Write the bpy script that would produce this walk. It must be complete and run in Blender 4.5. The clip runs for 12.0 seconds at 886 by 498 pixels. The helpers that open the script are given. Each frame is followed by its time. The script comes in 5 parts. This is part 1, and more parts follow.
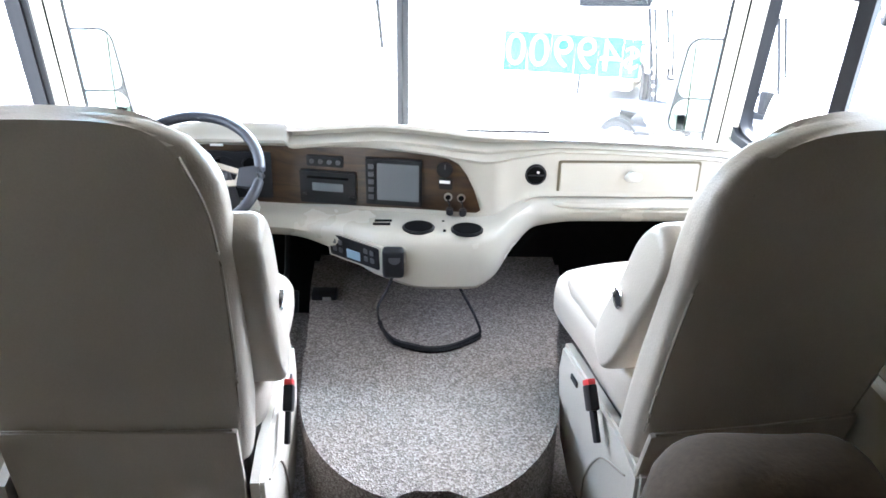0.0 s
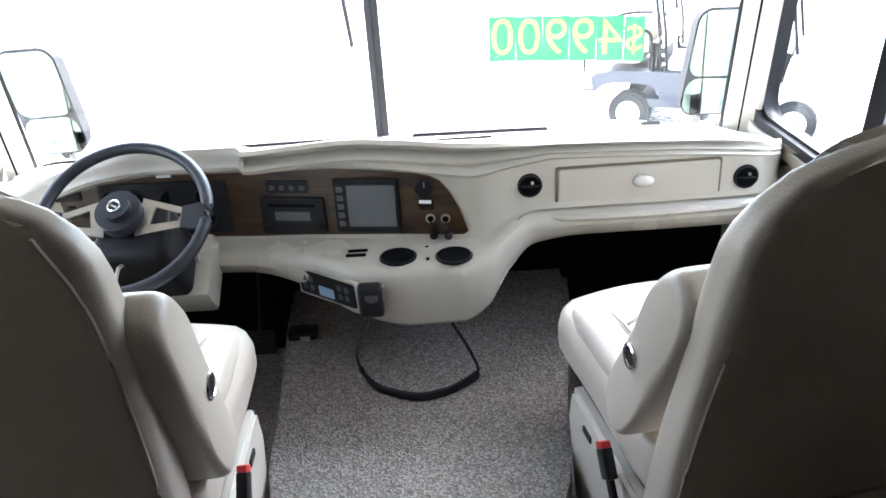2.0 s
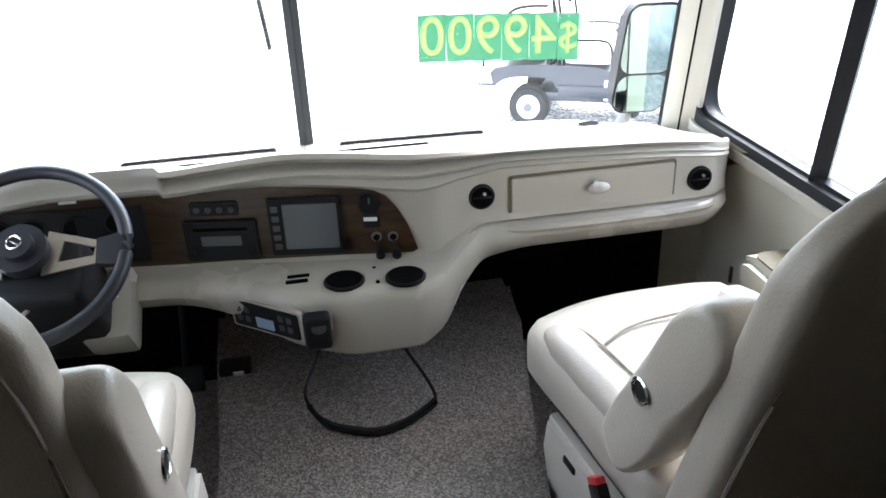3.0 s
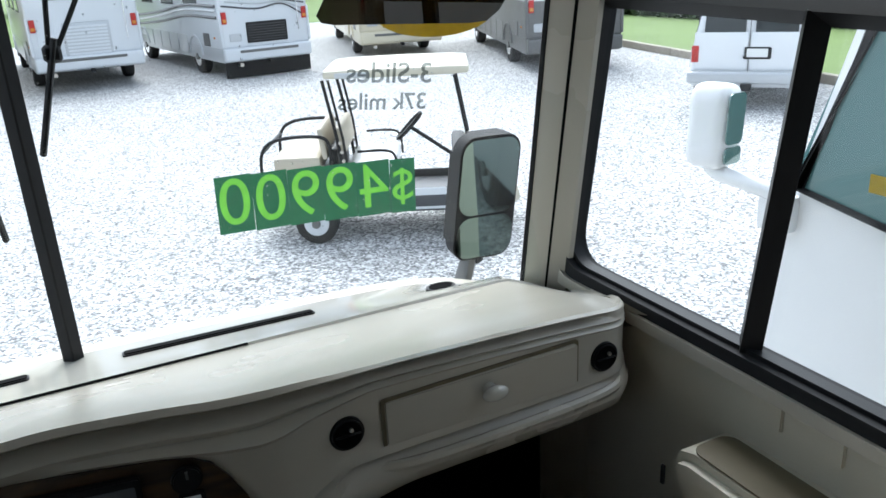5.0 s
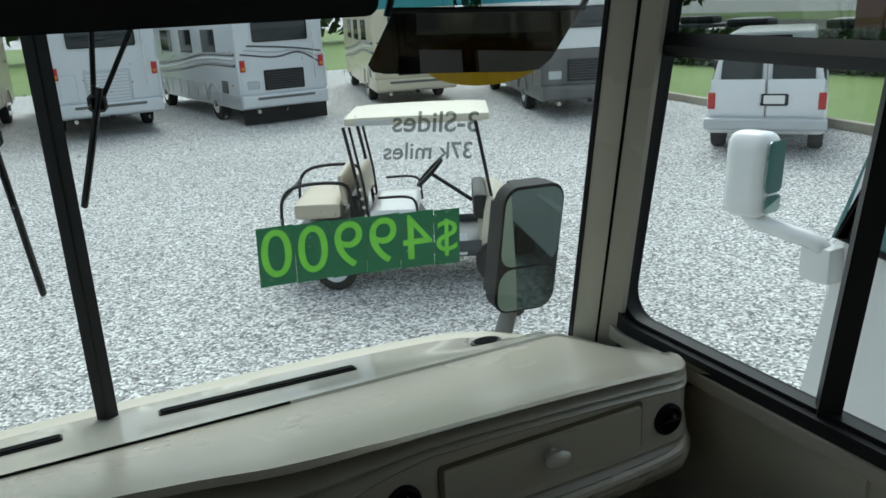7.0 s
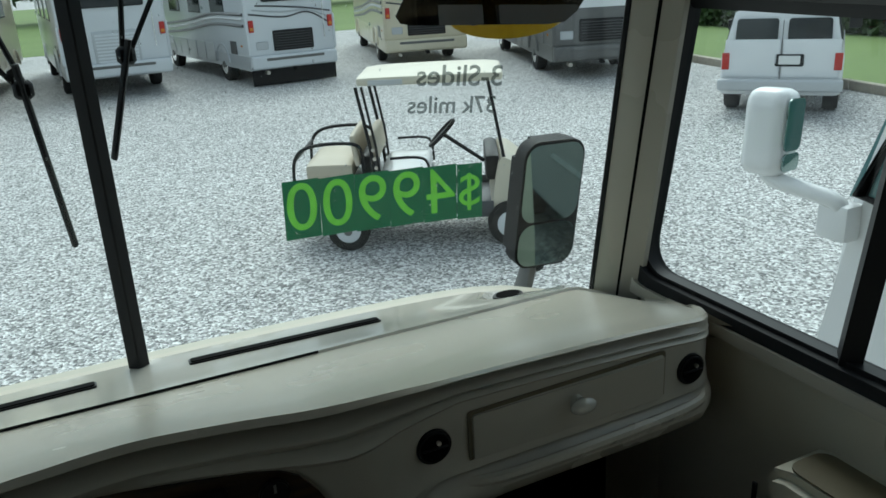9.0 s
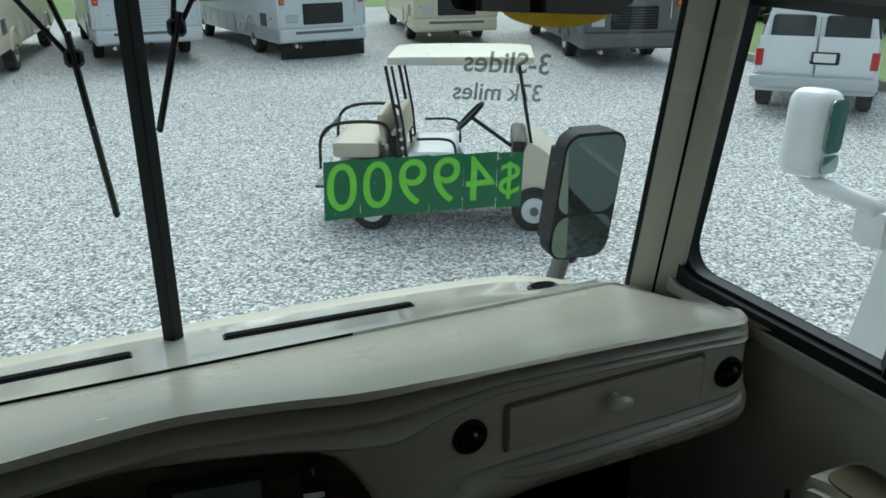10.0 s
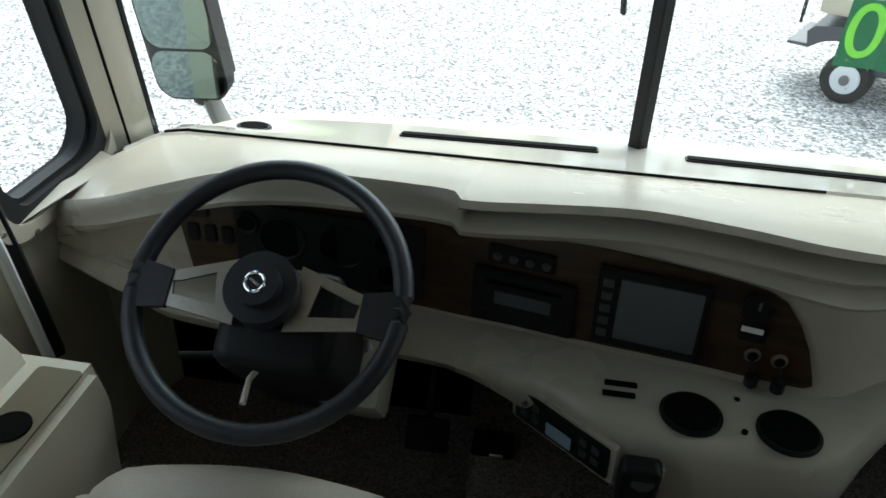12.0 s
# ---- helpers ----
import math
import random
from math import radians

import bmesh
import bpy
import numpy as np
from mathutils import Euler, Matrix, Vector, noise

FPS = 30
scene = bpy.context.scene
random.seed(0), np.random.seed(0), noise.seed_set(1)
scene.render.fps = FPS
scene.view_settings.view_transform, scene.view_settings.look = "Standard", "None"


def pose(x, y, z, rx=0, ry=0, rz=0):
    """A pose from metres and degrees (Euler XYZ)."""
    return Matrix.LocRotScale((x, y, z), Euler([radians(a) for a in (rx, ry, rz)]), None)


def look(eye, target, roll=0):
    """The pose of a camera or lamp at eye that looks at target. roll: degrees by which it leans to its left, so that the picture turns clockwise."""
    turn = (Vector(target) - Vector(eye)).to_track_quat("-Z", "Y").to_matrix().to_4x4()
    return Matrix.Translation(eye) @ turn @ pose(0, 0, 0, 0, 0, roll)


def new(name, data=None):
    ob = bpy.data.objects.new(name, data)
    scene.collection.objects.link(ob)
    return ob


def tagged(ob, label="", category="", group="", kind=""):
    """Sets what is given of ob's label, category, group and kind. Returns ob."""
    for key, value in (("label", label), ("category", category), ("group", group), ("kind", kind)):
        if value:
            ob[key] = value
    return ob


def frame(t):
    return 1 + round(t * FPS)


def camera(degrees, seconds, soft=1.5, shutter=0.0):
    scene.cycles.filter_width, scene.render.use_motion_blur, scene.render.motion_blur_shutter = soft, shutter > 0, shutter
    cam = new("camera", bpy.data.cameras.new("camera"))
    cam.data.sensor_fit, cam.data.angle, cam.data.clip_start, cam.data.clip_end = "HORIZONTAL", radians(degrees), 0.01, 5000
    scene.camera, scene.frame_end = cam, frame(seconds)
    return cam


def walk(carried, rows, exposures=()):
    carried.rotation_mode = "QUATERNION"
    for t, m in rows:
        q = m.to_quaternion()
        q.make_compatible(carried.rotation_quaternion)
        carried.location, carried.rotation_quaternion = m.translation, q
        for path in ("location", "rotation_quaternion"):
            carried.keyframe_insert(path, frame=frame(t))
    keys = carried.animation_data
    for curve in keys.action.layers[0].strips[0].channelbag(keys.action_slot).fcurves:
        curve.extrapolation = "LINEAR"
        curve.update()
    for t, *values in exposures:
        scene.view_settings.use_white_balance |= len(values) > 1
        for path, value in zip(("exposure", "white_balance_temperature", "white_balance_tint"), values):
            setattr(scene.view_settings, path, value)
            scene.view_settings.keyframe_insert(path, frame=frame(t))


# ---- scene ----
cam = camera(58.4, 12.0, 1.6)
PATH = [
    (0, (0.067, -1.599, 1.592), (0.13, 0.224, 0.77), 1.3),
    (0.5, (0.046, -1.584, 1.594), (0.272, 0.21, 0.739), 1.4),
    (1, (0.098, -1.472, 1.592), (0.299, 0.319, 0.726), 1.1),
    (1.5, (0.187, -1.317, 1.589), (0.223, 0.482, 0.716), -1.6),
    (2, (0.184, -1.236, 1.574), (0.192, 0.568, 0.709), -3.4),
    (2.5, (0.068, -1.145, 1.563), (0.252, 0.642, 0.684), -2.0),
    (2.7, (0.041, -1.105, 1.57), (0.289, 0.667, 0.676), -1.7),
    (4.3, (0.141, -0.597, 1.528), (0.469, 1.191, 0.693), -4.5),
    (4.5, (0.136, -0.489, 1.532), (0.568, 1.272, 0.688), -4.3),
    (5, (0.061, -0.415, 1.602), (0.883, 1.27, 0.906), -2.9),
    (5.5, (-0.021, -0.38, 1.64), (0.891, 1.31, 1.082), -2.1),
    (6, (-0.063, -0.33, 1.65), (0.626, 1.470, 1.118), -3.8),
    (6.5, (-0.046, -0.3, 1.624), (0.648, 1.493, 1.075), -3.0),
    (7, (0.013, -0.307, 1.603), (0.83, 1.421, 1.015), -3.0),
    (7.2, (0.014, -0.304, 1.596), (0.859, 1.407, 0.998), -2.7),
    (9, (-0.035, -0.314, 1.588), (0.747, 1.399, 0.913), -3.1),
    (9.5, (-0.041, -0.319, 1.593), (0.727, 1.393, 0.901), -2.8),
    (10, (-0.077, -0.278, 1.599), (0.659, 1.438, 0.882), -0.6),
    (10.5, (-0.009, -0.132, 1.564), (0.265, 1.689, 0.783), -0.6),
    (11, (-0.12, -0.054, 1.565), (-0.461, 1.654, 0.581), -0.7),
    (11.5, (-0.167, -0.149, 1.559), (-0.672, 1.43, 0.44), -1.1),
    (12, (-0.201, -0.294, 1.543), (-0.455, 1.374, 0.469), 1.8),
]
SKY, SUN = 0.23, 0.55
EXPO = [(0.0, 4.6, 5650, 13), (0.5, 4.1, 5650, 13), (1.0, 3.85, 5600, 12), (1.5, 3.8, 5600, 12), (2.0, 3.6, 5800, 13), (2.7, 3.15, 5900, 13), (4.3, 2.0, 5900, 9), (4.6, 1.5, 5900, 8), (5.0, 0.88, 5850, 7), (5.4, 0.42, 5850, 4),
        (6.5, 0.0, 5900, 0), (7.0, -0.1, 6000, -3), (10.5, -0.2, 5800, -7), (11.0, -0.35, 5850, -6), (11.5, 0.2, 5950, -4), (12.0, 1.0, 6100, 0)]
walk(cam, [(t, look(e, g, r)) for t, e, g, r in PATH], EXPO)

# ---- light ----
world = bpy.data.worlds.new("overcast_sky")
scene.world = world
world.use_nodes = True
wn = world.node_tree.nodes
sky = wn.new("ShaderNodeTexSky")
sky.sky_type = "NISHITA"
sky.sun_disc = False
sky.sun_elevation, sky.sun_rotation = radians(54), radians(21)
sky.dust_density, sky.air_density = 4.0, 1.0
wn["Background"].inputs["Strength"].default_value = SKY
cloud = wn.new("ShaderNodeHueSaturation")
cloud.inputs["Saturation"].default_value = 0.35
world.node_tree.links.new(sky.outputs[0], cloud.inputs["Color"])
world.node_tree.links.new(cloud.outputs[0], wn["Background"].inputs[0])
sun_data = bpy.data.lights.new("sun", "SUN")
sun_data.energy, sun_data.angle, sun_data.color = SUN, radians(60), (1.0, 0.985, 0.96)
sun = new("sun", sun_data)
sun.matrix_world = look((9, 24, 34), (0, 1, 0))

# ---- materials ----
def mat(name, color, rough=0.5, metal=0.0, grain=0.0, scale=60.0, bump=0.0, spread=None, big=0.0, bigscale=3.0, coat=0.0, rough_var=0.0):
    """Procedural surface: base colour with fine grain and broad stains, relief and uneven gloss."""
    m = bpy.data.materials.new(name)
    m.use_nodes = True
    nt = m.node_tree
    n, l = nt.nodes, nt.links
    b = n["Principled BSDF"]
    b.inputs["Roughness"].default_value, b.inputs["Metallic"].default_value = rough, metal
    b.inputs["Coat Weight"].default_value = coat
    b.inputs["Base Color"].default_value = (*color, 1)
    co = n.new("ShaderNodeTexCoord")
    if grain or big or bump or rough_var:
        fine = n.new("ShaderNodeTexNoise")
        fine.inputs["Scale"].default_value, fine.inputs["Detail"].default_value = scale, 4
        l.new(co.outputs["Object"], fine.inputs["Vector"])
        broad = n.new("ShaderNodeTexNoise")
        broad.inputs["Scale"].default_value, broad.inputs["Detail"].default_value = bigscale, 3
        l.new(co.outputs["Object"], broad.inputs["Vector"])
        mix = n.new("ShaderNodeMixRGB")
        mix.blend_type = "MULTIPLY"
        mix.inputs["Fac"].default_value = 1
        mix.inputs["Color1"].default_value = (*color, 1)
        add = n.new("ShaderNodeMath")
        add.operation = "MULTIPLY_ADD"
        l.new(fine.outputs["Fac"], add.inputs[0])
        add.inputs[1].default_value, add.inputs[2].default_value = grain * 3, 1 - grain * 1.5
        add2 = n.new("ShaderNodeMath")
        add2.operation = "MULTIPLY_ADD"
        l.new(broad.outputs["Fac"], add2.inputs[0])
        add2.inputs[1].default_value, add2.inputs[2].default_value = big * 3, 1 - big * 1.5
        mul = n.new("ShaderNodeMath")
        mul.operation = "MULTIPLY"
        l.new(add.outputs[0], mul.inputs[0])
        l.new(add2.outputs[0], mul.inputs[1])
        l.new(mul.outputs[0], mix.inputs["Color2"])
        l.new(mix.outputs[0], b.inputs["Base Color"])
        if rough_var:
            rv = n.new("ShaderNodeMath")
            rv.operation = "MULTIPLY_ADD"
            l.new(broad.outputs["Fac"], rv.inputs[0])
            rv.inputs[1].default_value, rv.inputs[2].default_value = rough_var * 2, rough - rough_var
            l.new(rv.outputs[0], b.inputs["Roughness"])
        if bump:
            bp = n.new("ShaderNodeBump")
            bp.inputs["Strength"].default_value, bp.inputs["Distance"].default_value = bump, 0.002
            l.new(fine.outputs["Fac"], bp.inputs["Height"])
            l.new(bp.outputs[0], b.inputs["Normal"])
    return m


def speckle_mat(name, dark, mid, light, scale, rough=0.95, bump=0.6, dist=0.01, big=0.12, bigscale=0.4):
    """Speckled surface (carpet, gravel) from cells of random tone."""
    m = bpy.data.materials.new(name)
    m.use_nodes = True
    n, l = m.node_tree.nodes, m.node_tree.links
    b = n["Principled BSDF"]
    b.inputs["Roughness"].default_value = rough
    b.inputs["Specular IOR Level"].default_value = 0.2
    co = n.new("ShaderNodeTexCoord")
    v = n.new("ShaderNodeTexVoronoi")
    v.inputs["Scale"].default_value = scale
    l.new(co.outputs["Object"], v.inputs["Vector"])
    sep = n.new("ShaderNodeSeparateColor")
    l.new(v.outputs["Color"], sep.inputs[0])
    ramp = n.new("ShaderNodeValToRGB")
    e = ramp.color_ramp.elements
    e[0].position, e[0].color = 0.0, (*dark, 1)
    e[1].position, e[1].color = 1.0, (*light, 1)
    e.new(0.5).color = (*mid, 1)
    l.new(sep.outputs[0], ramp.inputs[0])
    broad = n.new("ShaderNodeTexNoise")
    broad.inputs["Scale"].default_value, broad.inputs["Detail"].default_value = bigscale, 5
    l.new(co.outputs["Object"], broad.inputs["Vector"])
    ma = n.new("ShaderNodeMath")
    ma.operation = "MULTIPLY_ADD"
    ma.inputs[1].default_value, ma.inputs[2].default_value = big * 3, 1 - big * 1.5
    l.new(broad.outputs["Fac"], ma.inputs[0])
    mix = n.new("ShaderNodeMixRGB")
    mix.blend_type = "MULTIPLY"
    mix.inputs["Fac"].default_value = 1
    l.new(ramp.outputs[0], mix.inputs["Color1"])
    l.new(ma.outputs[0], mix.inputs["Color2"])
    l.new(mix.outputs[0], b.inputs["Base Color"])
    bp = n.new("ShaderNodeBump")
    bp.inputs["Strength"].default_value, bp.inputs["Distance"].default_value = bump, dist
    l.new(v.outputs["Distance"], bp.inputs["Height"])
    l.new(bp.outputs[0], b.inputs["Normal"])
    return m


def wood_mat(name, a, c, rough):
    m = bpy.data.materials.new(name)
    m.use_nodes = True
    n, l = m.node_tree.nodes, m.node_tree.links
    b = n["Principled BSDF"]
    b.inputs["Roughness"].default_value = rough
    b.inputs["Coat Weight"].default_value, b.inputs["Coat Roughness"].default_value = 0.15, 0.25
    co = n.new("ShaderNodeTexCoord")
    mp = n.new("ShaderNodeMapping")
    mp.inputs["Scale"].default_value = (2.0, 4.0, 14.0)
    l.new(co.outputs["Object"], mp.inputs["Vector"])
    no = n.new("ShaderNodeTexNoise")
    no.inputs["Scale"].default_value, no.inputs["Detail"].default_value, no.inputs["Distortion"].default_value = 2.2, 6, 1.6
    l.new(mp.outputs[0], no.inputs["Vector"])
    ramp = n.new("ShaderNodeValToRGB")
    e = ramp.color_ramp.elements
    e[0].position, e[0].color = 0.32, (*a, 1)
    e[1].position, e[1].color = 0.7, (*c, 1)
    l.new(no.outputs["Fac"], ramp.inputs[0])
    l.new(ramp.outputs[0], b.inputs["Base Color"])
    return m


def pane_mat(name, tint, gloss=0.06, rough=0.0):
    """Clear or tinted pane: light passes straight, with a faint mirror."""
    m = bpy.data.materials.new(name)
    m.use_nodes = True
    n, l = m.node_tree.nodes, m.node_tree.links
    n.remove(n["Principled BSDF"])
    tr, gl, mx = n.new("ShaderNodeBsdfTransparent"), n.new("ShaderNodeBsdfGlossy"), n.new("ShaderNodeMixShader")
    tr.inputs[0].default_value = (*tint, 1)
    gl.inputs["Roughness"].default_value = rough
    mx.inputs[0].default_value = gloss
    l.new(tr.outputs[0], mx.inputs[1])
    l.new(gl.outputs[0], mx.inputs[2])
    l.new(mx.outputs[0], n["Material Output"].inputs[0])
    return m


def film_mat(name, color, through_share=0.5):
    """Thin coloured sheet that daylight shines through."""
    m = bpy.data.materials.new(name)
    m.use_nodes = True
    n, l = m.node_tree.nodes, m.node_tree.links
    b = n["Principled BSDF"]
    b.inputs["Base Color"].default_value, b.inputs["Roughness"].default_value = (*color, 1), 0.5
    co, no = n.new("ShaderNodeTexCoord"), n.new("ShaderNodeTexNoise")
    no.inputs["Scale"].default_value = 40
    l.new(co.outputs["Object"], no.inputs["Vector"])
    mc = n.new("ShaderNodeMixRGB")
    mc.inputs["Color1"].default_value, mc.inputs["Color2"].default_value = (*[c * 0.8 for c in color], 1), (*[min(1, c * 1.2) for c in color], 1)
    l.new(no.outputs["Fac"], mc.inputs["Fac"])
    l.new(mc.outputs[0], b.inputs["Base Color"])
    tl, mx = n.new("ShaderNodeBsdfTranslucent"), n.new("ShaderNodeMixShader")
    l.new(mc.outputs[0], tl.inputs[0])
    mx.inputs[0].default_value = through_share
    l.new(b.outputs[0], mx.inputs[1])
    l.new(tl.outputs[0], mx.inputs[2])
    l.new(mx.outputs[0], n["Material Output"].inputs[0])
    return m


M_DASH = mat("beige_vinyl", (0.43, 0.40, 0.335), 0.27, grain=0.03, scale=500, bump=0.12, big=0.05, bigscale=4, rough_var=0.02)
M_COWL = mat("glossy_cream_cowl", (0.50, 0.485, 0.43), 0.10, grain=0.02, big=0.06, bigscale=3, rough_var=0.03, coat=0.8)
M_WALL = mat("cream_wall_panel", (0.49, 0.46, 0.375), 0.5, grain=0.03, scale=200, bump=0.08, big=0.06)
M_CEIL = mat("headliner", (0.30, 0.28, 0.24), 0.9, grain=0.05, scale=300, bump=0.2)
M_LEATH = mat("cream_leather", (0.475, 0.425, 0.355), 0.34, grain=0.05, scale=220, bump=0.35, big=0.07, bigscale=5, rough_var=0.08)
M_LEATHS = mat("leather_seam", (0.36, 0.32, 0.26), 0.6, grain=0.05, scale=220)
M_SKIRT = mat("seat_skirt", (0.58, 0.54, 0.47), 0.55, grain=0.04, scale=180, bump=0.2)
M_SUEDE = mat("brown_suede", (0.052, 0.035, 0.020), 0.95, grain=0.16, scale=90, bump=0.3, big=0.12, bigscale=6)
M_CARPET = speckle_mat("speckled_carpet", (0.115, 0.096, 0.085), (0.205, 0.178, 0.158), (0.345, 0.31, 0.282), 215, bump=0.6, dist=0.006, big=0.10, bigscale=3)
M_GRAVEL = speckle_mat("gravel", (0.15, 0.15, 0.15), (0.47, 0.47, 0.465), (0.92, 0.92, 0.915), 40, bump=1.0, dist=0.02, big=0.10, bigscale=0.25)
M_GRASS = mat("lawn", (0.15, 0.22, 0.065), 0.9, grain=0.25, scale=12, bump=0.5, big=0.15, bigscale=0.3)
M_HEDGE = mat("hedge_leaf", (0.05, 0.085, 0.025), 0.7, grain=0.2, scale=20)
M_ASPHALT = mat("asphalt", (0.09, 0.09, 0.092), 0.9, grain=0.12, scale=30, bump=0.3)
M_WOOD = wood_mat("burl_wood", (0.015, 0.008, 0.004), (0.058, 0.030, 0.011), 0.3)
M_BLACK = mat("black_plastic", (0.012, 0.012, 0.013), 0.42, grain=0.05, scale=300, bump=0.1)
M_RUBBER = mat("black_rubber", (0.014, 0.014, 0.015), 0.65, grain=0.08, scale=80)
# Near-black that paints shade inside holes and grooves; also dial faces and seams.
M_DARKHOLE = mat("shade_black", (0.003, 0.003, 0.003), 0.9)
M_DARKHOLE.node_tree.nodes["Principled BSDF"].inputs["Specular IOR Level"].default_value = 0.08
for m_ in (M_RUBBER, M_BLACK):
    m_.node_tree.nodes["Principled BSDF"].inputs["Specular IOR Level"].default_value = 0.2
M_RIM = mat("wheel_leather", (0.012, 0.013, 0.018), 0.45, grain=0.08, scale=260, bump=0.25)
M_STEEL = mat("brushed_steel", (0.55, 0.52, 0.47), 0.28, 1.0, grain=0.08, scale=120, bump=0.05)
M_CHROME = mat("chrome", (0.8, 0.8, 0.8), 0.12, 1.0)
M_SCREEN = mat("grey_screen", (0.10, 0.11, 0.115), 0.15)
M_LCD = mat("pale_lcd", (0.30, 0.42, 0.55), 0.3)
M_LABEL = mat("white_label", (0.8, 0.8, 0.78), 0.6)
M_RED = mat("red_button", (0.55, 0.03, 0.03), 0.4)
M_WHITE = mat("white_paint", (0.78, 0.79, 0.80), 0.25, grain=0.02, big=0.04, bigscale=1.5, coat=0.3)
M_SILVER = mat("silver_paint", (0.50, 0.52, 0.54), 0.28, 0.3, grain=0.02, big=0.05, bigscale=1.0, coat=0.3)
M_LSILVER = mat("pale_silver_paint", (0.66, 0.685, 0.71), 0.28, 0.1, grain=0.02, big=0.04, bigscale=1.0, coat=0.3)
M_CREAM = mat("cream_paint", (0.68, 0.62, 0.46), 0.28, grain=0.02, big=0.04, coat=0.3)
M_GREY = mat("dark_grey_paint", (0.13, 0.13, 0.125), 0.35, grain=0.03, big=0.06)
M_STRIPE = mat("charcoal_stripe", (0.06, 0.06, 0.065), 0.3)
M_TYRE = mat("tyre", (0.018, 0.018, 0.018), 0.85, grain=0.1, scale=40)
M_LAMP = mat("red_tail_lens", (0.45, 0.02, 0.015), 0.2)
M_AMBER = mat("amber_lens", (0.6, 0.22, 0.03), 0.25)
M_VGLASS = mat("dark_vehicle_glass", (0.02, 0.025, 0.028), 0.06)
M_TEAL = mat("teal_vehicle_glass", (0.10, 0.20, 0.20), 0.08)
M_MIRROR = mat("mirror_glass", (0.19, 0.25, 0.24), 0.03, 1.0)
M_BRICK = mat("brick_wall", (0.22, 0.09, 0.06), 0.9, grain=0.15, scale=15, big=0.1)
M_ROOF = mat("grey_shingle", (0.12, 0.115, 0.11), 0.9, grain=0.15, scale=8)
M_TIMBER = mat("weathered_timber", (0.42, 0.38, 0.32), 0.85, grain=0.15, scale=8, bump=0.4)
M_CARTBODY = mat("cart_charcoal", (0.05, 0.055, 0.065), 0.4, grain=0.05, big=0.08)
M_CARTSEAT = mat("cart_tan_vinyl", (0.50, 0.45, 0.35), 0.5, grain=0.04, big=0.05)
M_CARTROOF = mat("cart_cream_roof", (0.58, 0.54, 0.43), 0.4, big=0.05)
M_SIGN = film_mat("green_card", (0.015, 0.10, 0.045), 0.45)
M_DIGIT = film_mat("lime_digit", (0.105, 0.31, 0.035), 0.75)
M_INK = pane_mat("grey_marker", (0.54, 0.56, 0.56), 0.06, 0.4)
M_YELLOW = film_mat("yellow_sticker", (0.50, 0.37, 0.03), 0.4)
M_BLUEFILM = pane_mat("blue_shade_band", (0.12, 0.45, 0.62), 0.05)
M_GLASS = pane_mat("window_glass", (0.96, 0.985, 0.975), 0.04)
M_TINT = pane_mat("tinted_glass", (0.40, 0.42, 0.40), 0.05)
M_SMOKE = pane_mat("smoked_acrylic", (0.17, 0.155, 0.13), 0.07)
M_DROP = pane_mat("rain_drop", (0.92, 0.94, 0.95), 0.25, 0.1)
M_WELL = mat("tan_well_liner", (0.11, 0.09, 0.05), 0.6, grain=0.05)


# ---- building helpers ----
def part(name, bm, material, parent=None, label="", smooth=True, at=None):
    """Link a bmesh as one mesh object, under a thing or a part."""
    me = bpy.data.meshes.new(name)
    bmesh.ops.recalc_face_normals(bm, faces=bm.faces)
    bm.to_mesh(me)
    bm.free()
    me.materials.append(material)
    if smooth:
        for p in me.polygons:
            p.use_smooth = True
        me.set_sharp_from_angle(angle=radians(38))
    ob = new(name, me)
    if at is not None:
        ob.matrix_basis = at
    if parent is not None:
        ob.parent = parent
    if label:
        ob["label"] = label
    return ob


def thing(name, m, label, category, group="", kind=""):
    ob = new(name)
    ob.empty_display_size = 0.05
    ob.matrix_basis = m
    return tagged(ob, label, category, group, kind)


def box(c, s, bevel=0.0, seg=2, m=None, bm=None):
    bm = bm or bmesh.new()
    r = bmesh.ops.create_cube(bm, size=1)
    bmesh.ops.scale(bm, vec=s, verts=r["verts"])
    bmesh.ops.translate(bm, vec=c, verts=r["verts"])
    if bevel:
        edges = list({e for v in r["verts"] for e in v.link_edges})
        bmesh.ops.bevel(bm, geom=edges, offset=bevel, segments=seg, affect="EDGES", profile=0.6)
    if m is not None:
        bmesh.ops.transform(bm, matrix=m, verts=bm.verts)
    return bm


def cyl(c, r, h, axis="Z", seg=24, r2=None, bevel=0.0, bm=None):
    bm = bm or bmesh.new()
    rot = {"Z": Matrix(), "X": Matrix.Rotation(radians(90), 4, "Y"), "Y": Matrix.Rotation(radians(90), 4, "X")}[axis]
    g = bmesh.ops.create_cone(bm, cap_ends=True, segments=seg, radius1=r, radius2=r if r2 is None else r2, depth=h, matrix=Matrix.Translation(c) @ rot)
    if bevel:
        caps = [e for e in {e for v in g["verts"] for e in v.link_edges} if any(len(f.verts) > 4 for f in e.link_faces)]
        bmesh.ops.bevel(bm, geom=caps, offset=bevel, segments=2, affect="EDGES")
    return bm


